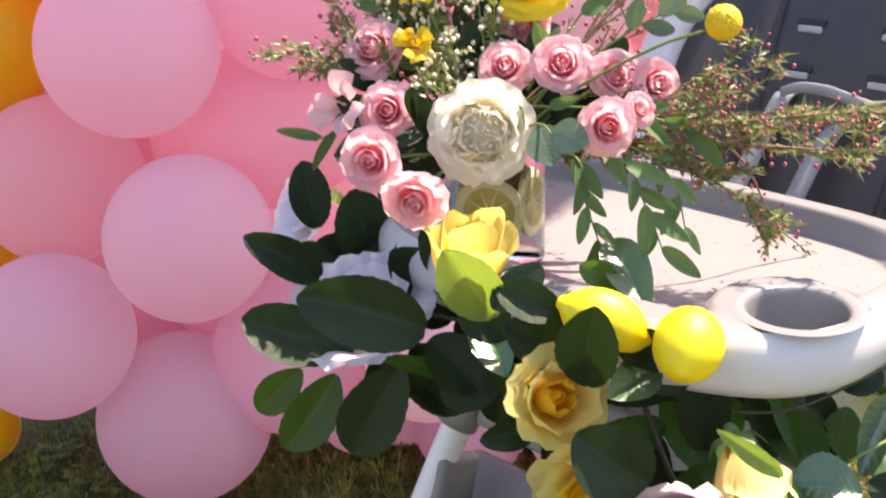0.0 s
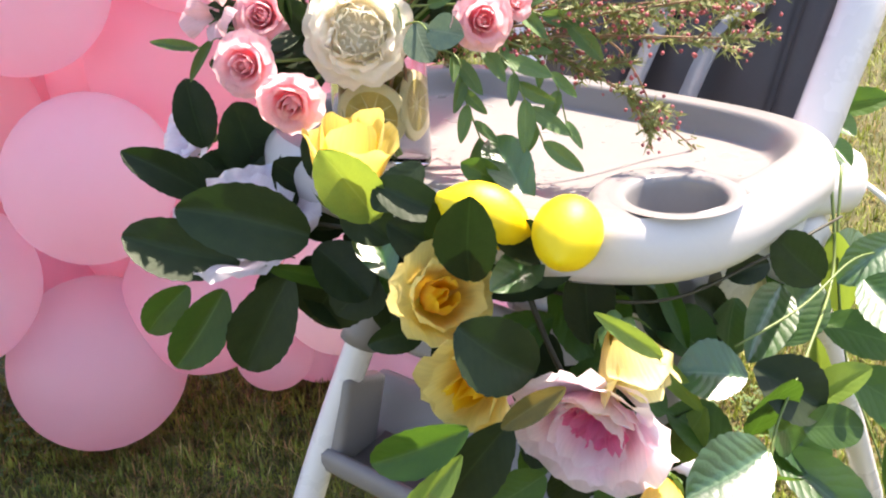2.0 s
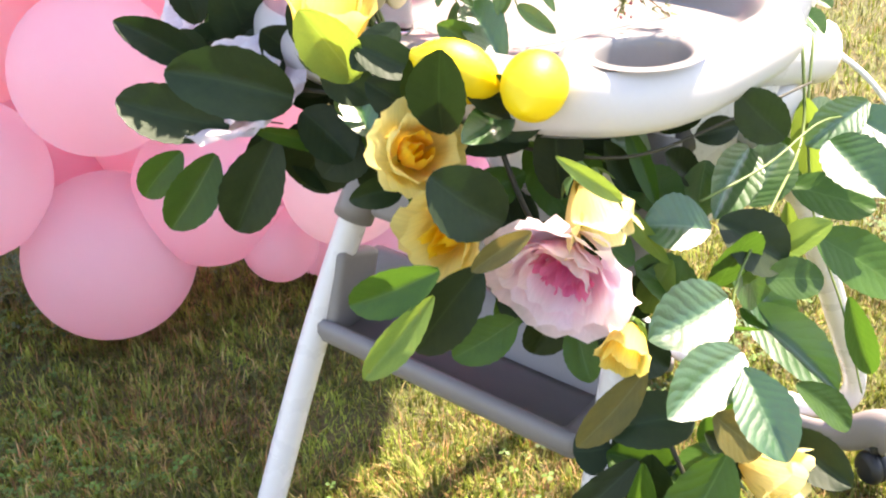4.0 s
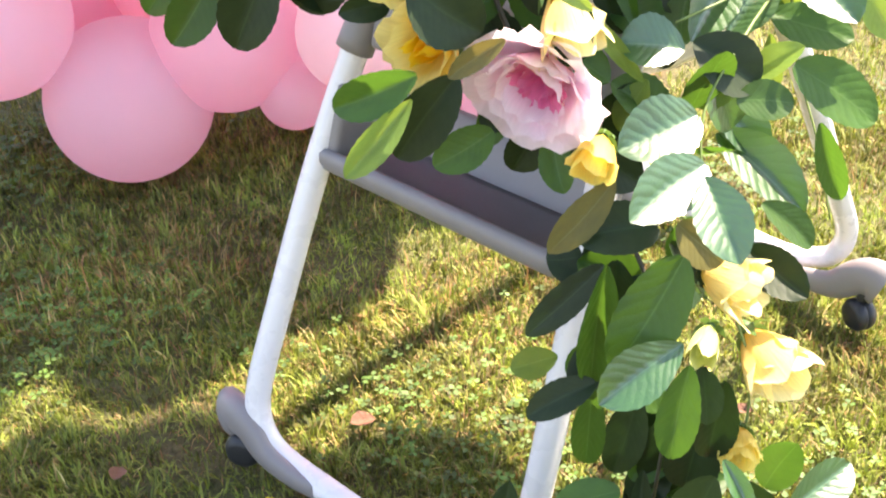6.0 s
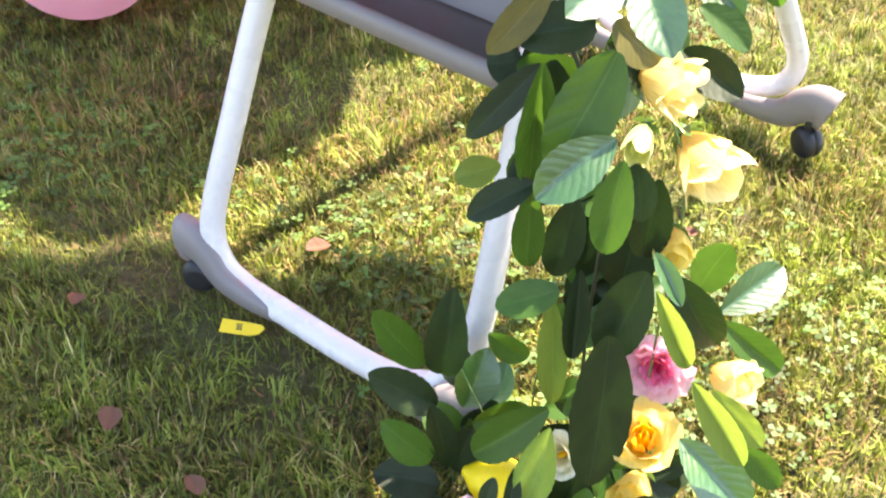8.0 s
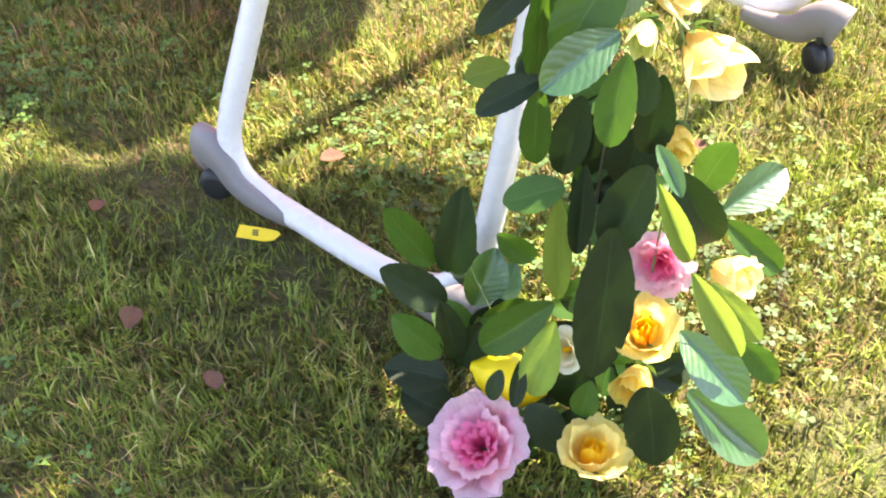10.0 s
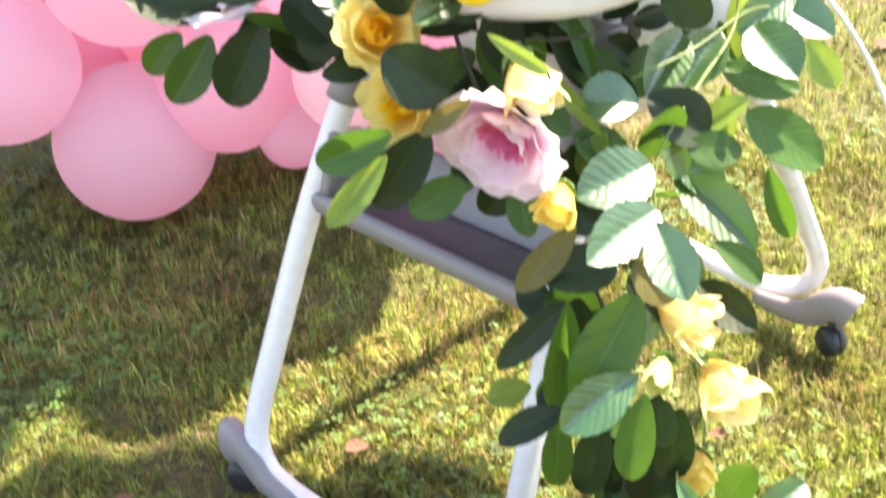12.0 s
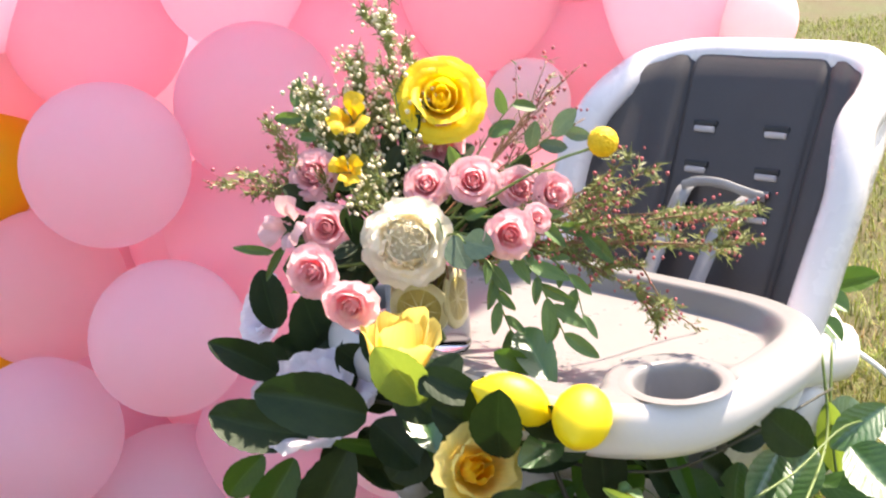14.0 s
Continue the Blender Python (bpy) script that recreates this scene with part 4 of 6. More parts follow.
for number, (kind, (heart, rings)) in enumerate(FORMS.items()):
    petals, rng = [], random.Random(number)
    for r, (n, *spec) in enumerate(heart + rings):
        tone = PETAL[HEART.get(kind, kind)] if r < len(heart) else PETAL[kind]
        shut = (0.78, 0.46, 0.20)[r] if r < len(heart) and "rose" in kind else 0.0
        metas = [mesh_of("petal", petal_mesh(*spec, seed=number * 11 + r * 3.1 + q * 1.9, shut=shut, tip=TIP.get(kind, 0.2)), tone) for q in range(3)]
        widest[kind] = max(widest.get(kind, 0.8), 2 * (spec[0] + spec[3] + 0.8 * spec[4]))
        if kind == "white_rose" and r < 2:
            continue
        for i in range(n):
            loose = rng.uniform(-4, 6) * (r >= len(heart))
            m = Matrix.Rotation(2 * math.pi * i / n + r * 0.63 + rng.gauss(0, 0.10), 4, "Z") @ Matrix.Rotation(radians(loose), 4, "Y")
            petals.append((metas[i % 3], m @ Matrix.Diagonal((1, 1, rng.uniform(0.92, 1.06), 1))))
    if kind == "white_rose":
        # quartered heart: small whorls side by side
        for w, (a, far) in enumerate(((0.4, 0.175), (1.9, 0.19), (3.5, 0.18), (5.1, 0.19))):
            for r, (n, *spec) in enumerate(((3, 0.06, 0.55, 95, 0.0, 0.0, 0.02), (3, 0.11, 0.57, 80, 0.0, 0.01, 0.06), (4, 0.17, 0.57, 66, 0.0, 0.02, 0.08))):
                for i in range(n):
                    bm = petal_mesh(*spec, seed=w * 7.7 + r * 3.3 + i, shut=(0.85, 0.4, 0.12)[r])
                    bm.transform(Matrix.Translation((far * math.cos(a), far * math.sin(a), 0)) @ Matrix.Rotation(2.1 * i + r + w, 4, "Z"))
                    petals.append((mesh_of("petal", bm, PETAL[kind]), Matrix()))
        # filler dome, not a petal, added to lighten the deep gaps between whorls
        bm = bmesh.new()
        lathe(bm, [(0.30, 0.18), (0.31, 0.36), (0.24, 0.42), (0.12, 0.44), (0.0, 0.445)], None, 20)
        petals.append((mesh_of("petal", bm, PETAL[kind]), Matrix()))
    BLOOM[kind] = petals


def calyx_mesh(length):
    bm = bmesh.new()
    for i in range(5):
        a = 2 * math.pi * i / 5
        rows = []
        for k in range(5):
            t = k / 4
            w = 0.09 * math.sin(math.pi * (0.15 + 0.85 * t) ** 0.8) if t < 1 else 0.004
            r, z = 0.08 + 0.26 * t ** 0.8, -0.02 + length * t * t
            rows.append([Matrix.Rotation(a, 3, "Z") @ Vector((r, s * w, z)) for s in (-1, 0, 1)])
        grid(bm, rows, uv=True)
    lathe(bm, [(0.0, -0.14), (0.05, -0.13), (0.085, -0.06), (0.09, 0.0), (0.0, 0.02)], None, 10)
    return mesh_of("calyx", bm, RUSCUS)


CALYX = calyx_mesh(0.22)
NAMES = {"pink_rose": "pink_rose", "golden_rose": "yellow_rose", "white_rose": "white_garden_rose", "alstroemeria": "pale_pink_lily", "yellow_alstroemeria": "yellow_lily"}
LABELS = {"pink_rose": "fresh light pink rose in the vase", "golden_rose": "large fully open golden yellow rose on top of the bouquet", "white_rose": "large full creamy white garden rose in the vase",
          "alstroemeria": "small pale pink open lily flower in the vase", "yellow_alstroemeria": "small bright yellow lily flower among the filler"}
PARTS = {"yellow_rose": "yellow_rose", "pale_bud": "pale_yellow_rose", "yellow_bud": "yellow_bud", "green_bud": "green_bud", "cream_rose": "cream_rose", "peony": "peony", "pink_peony": "pink_peony", "white_peony": "white_peony"}
PART_LABELS = {"yellow_rose": "soft yellow cloth rose", "yellow_bud": "half-closed yellow cloth bud", "pale_bud": "pale yellow cloth rose hanging sideways", "green_bud": "greenish yellow cloth bud", "cream_rose": "cream white cloth rose",
               "peony": "pale pink cloth peony with a hot pink heart", "pink_peony": "ruffled pink cloth peony", "white_peony": "lilac white cloth peony"}
VASE = Vector((0.045, 0.872, 0.7608))
turn_count = [0]


def bloom_pose(kind, centre, axis, size):
    turn_count[0] += 1
    size /= widest[kind]
    depth = {"yellow_bud": 0.5, "pale_bud": 0.45, "green_bud": 0.5, "yellow_rose": 0.42}.get(kind, 0.34)
    return facing(Vector(centre) - Vector(axis).normalized() * size * depth, axis, turn_count[0] * 77) @ Matrix.Diagonal((size, size, size, 1))


def garland_flower(kind, centre, axis, size):
    m = bloom_pose(kind, centre, axis, size)
    core = put(PARTS[kind], CALYX, garland, m, PART_LABELS[kind])
    for me, a in BLOOM[kind]:
        put("petal", me, core, m @ a)


def cut_flower(kind, centre, axis, size):
    m = bloom_pose(kind, centre, axis, size)
    ob = thing(NAMES[kind], LABELS[kind], "flower", m.translation, "bouquet flowers")
    for me, a in BLOOM[kind]:
        put("petal", me, ob, m @ a)
    put("calyx", CALYX, ob, m, "green calyx")
    start = m @ Vector((0, 0, -0.1))
    mouth = VASE + Vector((0.012 * math.sin(turn_count[0] * 2.4), 0.012 * math.cos(turn_count[0] * 2.4), 0.092))
    foot = VASE + Vector((-0.012 * math.sin(turn_count[0] * 2.4), -0.012 * math.cos(turn_count[0] * 2.4), 0.012))
    bm = bmesh.new()
    tube(bm, [start, start.lerp(mouth, 0.5) - Vector(axis).normalized() * 0.012, mouth, foot], 0.0016, 6, 4)
    part("stem", bm, STEM, ob, "green cut stem")


def lemon(end_a, end_b, thick):
    a, b = Vector(end_a), Vector(end_b)
    bm = bmesh.new()
    h, r = (b - a).length, thick / 2
    prof = [(0.0, 0.0), (0.10, 0.004), (0.19, 0.02), (0.24, 0.05), (0.36, 0.085), (0.58, 0.15), (0.80, 0.25), (0.95, 0.37), (1.0, 0.50), (0.96, 0.63), (0.82, 0.76), (0.58, 0.87), (0.32, 0.94), (0.17, 0.97), (0.10, 0.995), (0.0, 1.0)]
    lathe(bm, [(x * r, y * h) for x, y in prof], facing(a, b - a), 28)
    part("lemon", bm, LEMON, garland, "bright yellow artificial lemon")


# spray by the balloons
leaf("d", (-0.069, 0.800, 0.711), (-0.156, 0.797, 0.740), 0.047, (0.18, -0.87, 0.46))
leaf("d", (-0.008, 0.765, 0.745), (-0.102, 0.755, 0.775), 0.055, (0.19, -0.94, 0.29))
leaf("m", (-0.117, 0.820, 0.684), (-0.154, 0.811, 0.648), 0.033, (0.13, -0.99, 0.11))
leaf("m", (-0.086, 0.810, 0.684), (-0.129, 0.789, 0.626), 0.042, (0.16, -0.96, 0.23))
leaf("d", (-0.031, 0.800, 0.699), (-0.077, 0.795, 0.617), 0.052, (-0.08, -0.99, 0.11))
leaf("d", (0.025, 0.830, 0.698), (-0.025, 0.837, 0.636), 0.065, (-0.10, -0.99, -0.03))
leaf("m", (-0.046, 0.780, 0.716), (0.021, 0.820, 0.677), 0.016, (0.49, -0.87, -0.04))
leaf("d", (-0.103, 0.860, 0.749), (-0.156, 0.835, 0.794), 0.033, (0.50, -0.86, 0.11))
leaf("d", (-0.129, 1.000, 0.742), (-0.140, 1.009, 0.806), 0.040, (0.36, -0.91, 0.19))
leaf("d", (-0.061, 0.920, 0.733), (-0.080, 0.914, 0.808), 0.052, (0.35, -0.94, 0.01))
leaf("d", (-0.100, 0.900, 0.741), (-0.130, 0.899, 0.762), 0.025, (0.29, -0.88, 0.37))
leaf("d", (-0.047, 0.840, 0.694), (-0.062, 0.828, 0.650), 0.021, (0.02, -0.97, 0.26))
leaf("d", (-0.020, 0.930, 0.726), (-0.072, 0.916, 0.760), 0.051, (0.38, -0.90, 0.22))
leaf("d", (0.004, 0.880, 0.698), (-0.022, 0.867, 0.753), 0.044, (0.30, -0.95, -0.08))
leaf("d", (-0.025, 0.860, 0.721), (0.028, 0.846, 0.759), 0.048, (-0.25, -0.97, -0.01))
leaf("d", (-0.075, 0.900, 0.712), (-0.026, 0.909, 0.760), 0.050, (-0.16, -0.93, 0.34))
leaf("d", (-0.103, 0.940, 0.727), (-0.048, 0.916, 0.771), 0.046, (-0.32, -0.94, -0.11))
leaf("d", (-0.003, 0.870, 0.727), (-0.039, 0.845, 0.775), 0.045, (0.47, -0.88, -0.10))
leaf("d", (-0.038, 0.880, 0.772), (-0.014, 0.862, 0.726), 0.043, (0.25, -0.85, 0.46))
leaf("d", (-0.121, 0.920, 0.737), (-0.077, 0.907, 0.703), 0.046, (0.09, -0.89, 0.46))
leaf("d", (0.011, 0.860, 0.754), (-0.015, 0.839, 0.799), 0.037, (0.59, -0.80, -0.03))
# round the tray
leaf("l", (0.044, 0.745, 0.764), (0.010, 0.725, 0.826), 0.043, (0.17, -0.96, -0.22))
leaf("s", (0.028, 0.775, 0.763), (0.082, 0.805, 0.771), 0.027, (-0.37, -0.53, 0.76))
leaf("s", (0.052, 0.735, 0.721), (0.035, 0.785, 0.753), 0.031, (0.46, -0.85, 0.25))
leaf("d", (0.108, 0.675, 0.745), (0.111, 0.656, 0.813), 0.042, (-0.22, -0.94, -0.25))
leaf("s", (0.155, 0.745, 0.767), (0.130, 0.799, 0.806), 0.031, (0.36, -0.87, 0.35))
leaf("m", (0.137, 0.770, 0.774), (0.107, 0.764, 0.797), 0.021, (0.29, -0.95, 0.14))
leaf("s", (0.156, 0.700, 0.750), (0.121, 0.665, 0.741), 0.027, (-0.43, -0.68, 0.59))
leaf("d", (0.170, 0.710, 0.720), (0.108, 0.717, 0.726), 0.027, (-0.07, -0.92, 0.38))
leaf("d", (0.098, 0.640, 0.728), (0.149, 0.640, 0.689), 0.052, (0.20, -0.94, 0.27))
leaf("d", (0.193, 0.710, 0.674), (0.190, 0.707, 0.748), 0.038, (0.08, -1.00, -0.04))
leaf("d", (0.072, 0.730, 0.680), (0.035, 0.710, 0.681), 0.025, (0.46, -0.83, 0.32))
leaf("l", (0.181, 0.600, 0.755), (0.226, 0.610, 0.716), 0.013, (0.34, -0.93, 0.16))
leaf("d", (0.042, 0.800, 0.705), (0.003, 0.792, 0.666), 0.046, (0.01, -0.98, 0.19))
leaf("d", (0.026, 0.820, 0.770), (0.058, 0.809, 0.717), 0.046, (0.09, -0.96, 0.25))
leaf("d", (0.065, 0.760, 0.730), (0.097, 0.769, 0.761), 0.034, (0.02, -0.96, 0.26))
leaf("d", (-0.028, 0.860, 0.686), (0.012, 0.838, 0.634), 0.049, (0.09, -0.89, 0.45))
# on the front wall of the tray
leaf("d", (0.047, 0.735, 0.794), (0.095, 0.723, 0.775), 0.029, (-0.03, -0.87, 0.49))
leaf("d", (0.099, 0.725, 0.738), (0.053, 0.723, 0.770), 0.035, (0.26, -0.91, 0.32))
leaf("d", (0.079, 0.745, 0.804), (0.043, 0.730, 0.778), 0.028, (0.04, -0.89, 0.45))
leaf("d", (0.089, 0.725, 0.738), (0.098, 0.710, 0.797), 0.032, (0.07, -0.96, -0.26))
leaf("d", (0.163, 0.700, 0.751), (0.126, 0.675, 0.780), 0.030, (0.59, -0.81, 0.05))
leaf("d", (0.153, 0.700, 0.729), (0.181, 0.691, 0.755), 0.027, (-0.45, -0.88, 0.18))
leaf("d", (0.022, 0.760, 0.777), (0.054, 0.747, 0.746), 0.037, (0.09, -0.88, 0.47))
leaf("d", (-0.008, 0.800, 0.721), (0.031, 0.787, 0.682), 0.045, (0.20, -0.85, 0.48))
# under the peony
leaf("m", (0.102, 0.600, 0.677), (0.037, 0.609, 0.647), 0.033, (-0.24, -0.95, 0.23))
leaf("l", (0.097, 0.600, 0.658), (0.046, 0.581, 0.606), 0.025, (0.06, -0.95, 0.29))
leaf("d", (0.129, 0.625, 0.664), (0.079, 0.624, 0.594), 0.043, (-0.07, -1.00, 0.06))
leaf("m", (0.154, 0.650, 0.605), (0.106, 0.652, 0.574), 0.034, (-0.23, -0.93, 0.30))
leaf("b", (0.165, 0.615, 0.695), (0.123, 0.612, 0.668), 0.018, (-0.13, -0.94, 0.31))
leaf("m", (0.200, 0.670, 0.594), (0.208, 0.646, 0.549), 0.028, (-0.18, -0.88, 0.44))
leaf("b", (0.246, 0.625, 0.572), (0.194, 0.608, 0.516), 0.029, (-0.07, -0.93, 0.35))
leaf("d", (0.224, 0.640, 0.709), (0.208, 0.632, 0.665), 0.028, (-0.19, -0.95, 0.24))
# right of the tray
leaf("l", (0.274, 0.700, 0.618), (0.231, 0.686, 0.679), 0.015, (0.16, -0.98, -0.11))
leaf("l", (0.278, 0.710, 0.616), (0.255, 0.701, 0.575), 0.028, (-0.36, -0.85, 0.39))
leaf("s", (0.305, 0.700, 0.646), (0.254, 0.700, 0.654), 0.042, (0.38, -0.47, 0.80))
leaf("s", (0.355, 0.800, 0.668), (0.317, 0.744, 0.633), 0.038, (-0.40, -0.80, 0.46))
leaf("s", (0.359, 0.805, 0.613), (0.395, 0.834, 0.654), 0.043, (-0.74, -0.63, 0.21))
leaf("d", (0.315, 0.720, 0.643), (0.370, 0.714, 0.606), 0.051, (0.27, -0.80, 0.53))
leaf("s", (0.313, 0.665, 0.606), (0.251, 0.626, 0.600), 0.049, (-0.09, -0.48, 0.87))
leaf("s", (0.314, 0.625, 0.584), (0.254, 0.569, 0.571), 0.041, (-0.24, -0.64, 0.73))
leaf("s", (0.309, 0.600, 0.588), (0.329, 0.544, 0.549), 0.038, (0.45, -0.78, 0.44))
leaf("s", (0.352, 0.790, 0.561), (0.391, 0.761, 0.514), 0.038, (0.73, -0.51, 0.45))
leaf("s", (0.350, 0.770, 0.534), (0.417, 0.708, 0.485), 0.043, (0.39, -0.65, 0.65))
leaf("s", (0.417, 0.790, 0.675), (0.446, 0.734, 0.649), 0.046, (0.32, -0.69, 0.65))
leaf("m", (0.397, 0.820, 0.623), (0.468, 0.810, 0.601), 0.041, (0.09, -0.76, 0.64))
leaf("m", (0.416, 0.795, 0.586), (0.490, 0.785, 0.532), 0.052, (0.28, -0.81, 0.51))
leaf("s", (0.445, 0.850, 0.675), (0.497, 0.816, 0.654), 0.036, (0.23, -0.56, 0.80))
leaf("l", (0.482, 0.850, 0.637), (0.512, 0.836, 0.589), 0.031, (0.04, -0.95, 0.30))
leaf("d", (0.368, 0.745, 0.698), (0.328, 0.737, 0.740), 0.039, (0.23, -0.97, 0.03))
leaf("d", (0.345, 0.800, 0.688), (0.308, 0.785, 0.687), 0.024, (0.33, -0.84, 0.43))
leaf("d", (0.314, 0.800, 0.697), (0.281, 0.794, 0.690), 0.019, (-0.03, -0.68, 0.73))
leaf("d", (0.317, 0.820, 0.633), (0.286, 0.804, 0.666), 0.030, (0.63, -0.75, 0.23))
leaf("m", (0.272, 0.750, 0.644), (0.251, 0.770, 0.703), 0.017, (-0.07, -0.95, 0.30))
leaf("m", (0.431, 0.745, 0.554), (0.458, 0.743, 0.476), 0.025, (-0.06, -1.00, 0.01))
leaf("l", (0.416, 0.860, 0.686), (0.429, 0.862, 0.608), 0.030, (-0.25, -0.97, -0.07))
leaf("l", (0.408, 0.860, 0.588), (0.411, 0.845, 0.531), 0.021, (-0.20, -0.95, 0.24))
leaf("d", (0.303, 0.780, 0.593), (0.291, 0.781, 0.641), 0.029, (0.02, -1.00, 0.03))
leaf("d", (0.263, 0.780, 0.627), (0.232, 0.771, 0.693), 0.024, (0.44, -0.90, 0.08))
leaf("m", (0.460, 1.050, 0.734), (0.515, 1.026, 0.749), 0.029, (-0.46, -0.71, 0.54))
leaf("s", (0.450, 1.020, 0.740), (0.473, 0.990, 0.725), 0.022, (0.51, -0.52, 0.69))
leaf("s", (0.432, 0.950, 0.737), (0.445, 0.917, 0.722), 0.017, (0.23, -0.74, 0.63))
leaf("m", (0.432, 1.100, 0.775), (0.456, 1.085, 0.791), 0.019, (-0.66, -0.63, 0.40))
# hanging down the front leg
leaf("b", (0.293, 0.605, 0.544), (0.333, 0.604, 0.506), 0.036, (0.31, -0.89, 0.35))
leaf("d", (0.291, 0.625, 0.514), (0.342, 0.632, 0.466), 0.031, (0.34, -0.91, 0.22))
leaf("d", (0.281, 0.620, 0.532), (0.218, 0.612, 0.529), 0.043, (0.06, -0.75, 0.65))
leaf("d", (0.223, 0.640, 0.493), (0.194, 0.643, 0.488), 0.039, (-0.19, -0.70, 0.69))
leaf("d", (0.237, 0.595, 0.514), (0.176, 0.598, 0.445), 0.028, (-0.42, -0.84, 0.34))
leaf("m", (0.237, 0.575, 0.528), (0.228, 0.584, 0.406), 0.034, (0.09, -0.99, -0.08))
leaf("d", (0.247, 0.600, 0.515), (0.252, 0.604, 0.446), 0.038, (-0.21, -0.97, -0.07))
leaf("m", (0.291, 0.555, 0.547), (0.241, 0.535, 0.459), 0.050, (-0.23, -0.91, 0.34))
leaf("s", (0.290, 0.530, 0.487), (0.228, 0.503, 0.453), 0.038, (-0.65, -0.53, 0.54))
leaf("m", (0.297, 0.530, 0.466), (0.284, 0.511, 0.388), 0.033, (-0.11, -0.96, 0.25))
leaf("d", (0.310, 0.550, 0.449), (0.315, 0.538, 0.400), 0.028, (-0.23, -0.95, 0.21))
leaf("d", (0.331, 0.560, 0.425), (0.324, 0.561, 0.339), 0.035, (-0.05, -1.00, -0.01))
leaf("d", (0.231, 0.575, 0.414), (0.174, 0.561, 0.390), 0.029, (-0.12, -0.70, 0.70))
leaf("l", (0.205, 0.680, 0.357), (0.162, 0.668, 0.352), 0.030, (0.14, -0.76, 0.64))
leaf("m", (0.230, 0.585, 0.401), (0.225, 0.582, 0.314), 0.029, (-0.10, -0.99, 0.04))
leaf("d", (0.269, 0.600, 0.377), (0.250, 0.597, 0.292), 0.037, (-0.34, -0.94, 0.11))
leaf("d", (0.297, 0.590, 0.363), (0.287, 0.591, 0.271), 0.048, (-0.19, -0.98, 0.01))
leaf("d", (0.320, 0.580, 0.358), (0.308, 0.568, 0.298), 0.047, (-0.15, -0.96, 0.22))
# lower part of the garland
leaf("m", (0.252, 0.555, 0.312), (0.197, 0.553, 0.295), 0.034, (-0.17, -0.74, 0.65))
leaf("d", (0.270, 0.555, 0.335), (0.263, 0.534, 0.249), 0.024, (-0.09, -0.97, 0.24))
leaf("l", (0.248, 0.560, 0.294), (0.248, 0.552, 0.167), 0.028, (-0.18, -0.98, 0.06))
leaf("d", (0.322, 0.520, 0.361), (0.289, 0.520, 0.265), 0.047, (-0.57, -0.80, 0.20))
leaf("d", (0.291, 0.500, 0.309), (0.278, 0.480, 0.138), 0.054, (-0.08, -0.99, 0.12))
leaf("l", (0.326, 0.500, 0.359), (0.360, 0.509, 0.261), 0.023, (0.23, -0.97, -0.01))
leaf("d", (0.347, 0.530, 0.346), (0.390, 0.527, 0.262), 0.042, (0.12, -0.99, 0.10))
leaf("m", (0.384, 0.600, 0.269), (0.407, 0.596, 0.325), 0.038, (-0.51, -0.85, 0.15))
leaf("s", (0.407, 0.600, 0.238), (0.471, 0.635, 0.263), 0.037, (-0.59, -0.54, 0.60))
leaf("m", (0.405, 0.580, 0.245), (0.471, 0.585, 0.172), 0.034, (0.43, -0.84, 0.33))
leaf("s", (0.322, 0.500, 0.399), (0.341, 0.471, 0.368), 0.015, (0.57, -0.79, 0.24))
leaf("l", (0.357, 0.470, 0.285), (0.405, 0.452, 0.199), 0.028, (0.02, -0.98, 0.21))
leaf("l", (0.379, 0.485, 0.257), (0.437, 0.487, 0.171), 0.025, (0.30, -0.94, 0.18))
leaf("m", (0.419, 0.500, 0.162), (0.457, 0.497, 0.110), 0.028, (0.22, -0.95, 0.21))
leaf("s", (0.354, 0.475, 0.206), (0.413, 0.431, 0.157), 0.042, (0.52, -0.63, 0.57))
leaf("s", (0.363, 0.450, 0.152), (0.439, 0.433, 0.075), 0.046, (0.71, -0.48, 0.51))
leaf("d", (0.329, 0.470, 0.135), (0.341, 0.451, 0.039), 0.054, (-0.14, -0.97, 0.17))
leaf("d", (0.294, 0.550, 0.171), (0.310, 0.526, 0.133), 0.043, (0.20, -0.79, 0.58))
leaf("d", (0.279, 0.530, 0.096), (0.259, 0.529, 0.025), 0.051, (-0.40, -0.91, 0.13))
# sprig at the foot
leaf("m", (0.123, 0.620, 0.156), (0.080, 0.599, 0.251), 0.036, (0.65, -0.75, 0.13))
leaf("d", (0.142, 0.615, 0.147), (0.156, 0.616, 0.254), 0.043, (-0.21, -0.98, 0.04))
leaf("d", (0.136, 0.585, 0.132), (0.075, 0.568, 0.199), 0.041, (0.65, -0.63, 0.43))
leaf("m", (0.130, 0.550, 0.093), (0.088, 0.538, 0.162), 0.037, (0.56, -0.80, 0.20))
leaf("d", (0.146, 0.560, 0.077), (0.134, 0.561, 0.156), 0.030, (0.31, -0.95, 0.06))
leaf("d", (0.136, 0.540, 0.066), (0.073, 0.539, 0.086), 0.042, (0.26, -0.56, 0.79))
leaf("d", (0.143, 0.525, 0.027), (0.088, 0.534, 0.057), 0.048, (0.27, -0.67, 0.69))
leaf("s", (0.163, 0.610, 0.102), (0.188, 0.629, 0.165), 0.042, (-0.70, -0.70, 0.10))
leaf("s", (0.191, 0.620, 0.096), (0.209, 0.643, 0.133), 0.035, (-0.29, -0.96, -0.03))
leaf("m", (0.243, 0.520, 0.198), (0.170, 0.526, 0.128), 0.041, (-0.50, -0.74, 0.45))
leaf("l", (0.244, 0.505, 0.189), (0.222, 0.489, 0.103), 0.039, (-0.40, -0.88, 0.26))
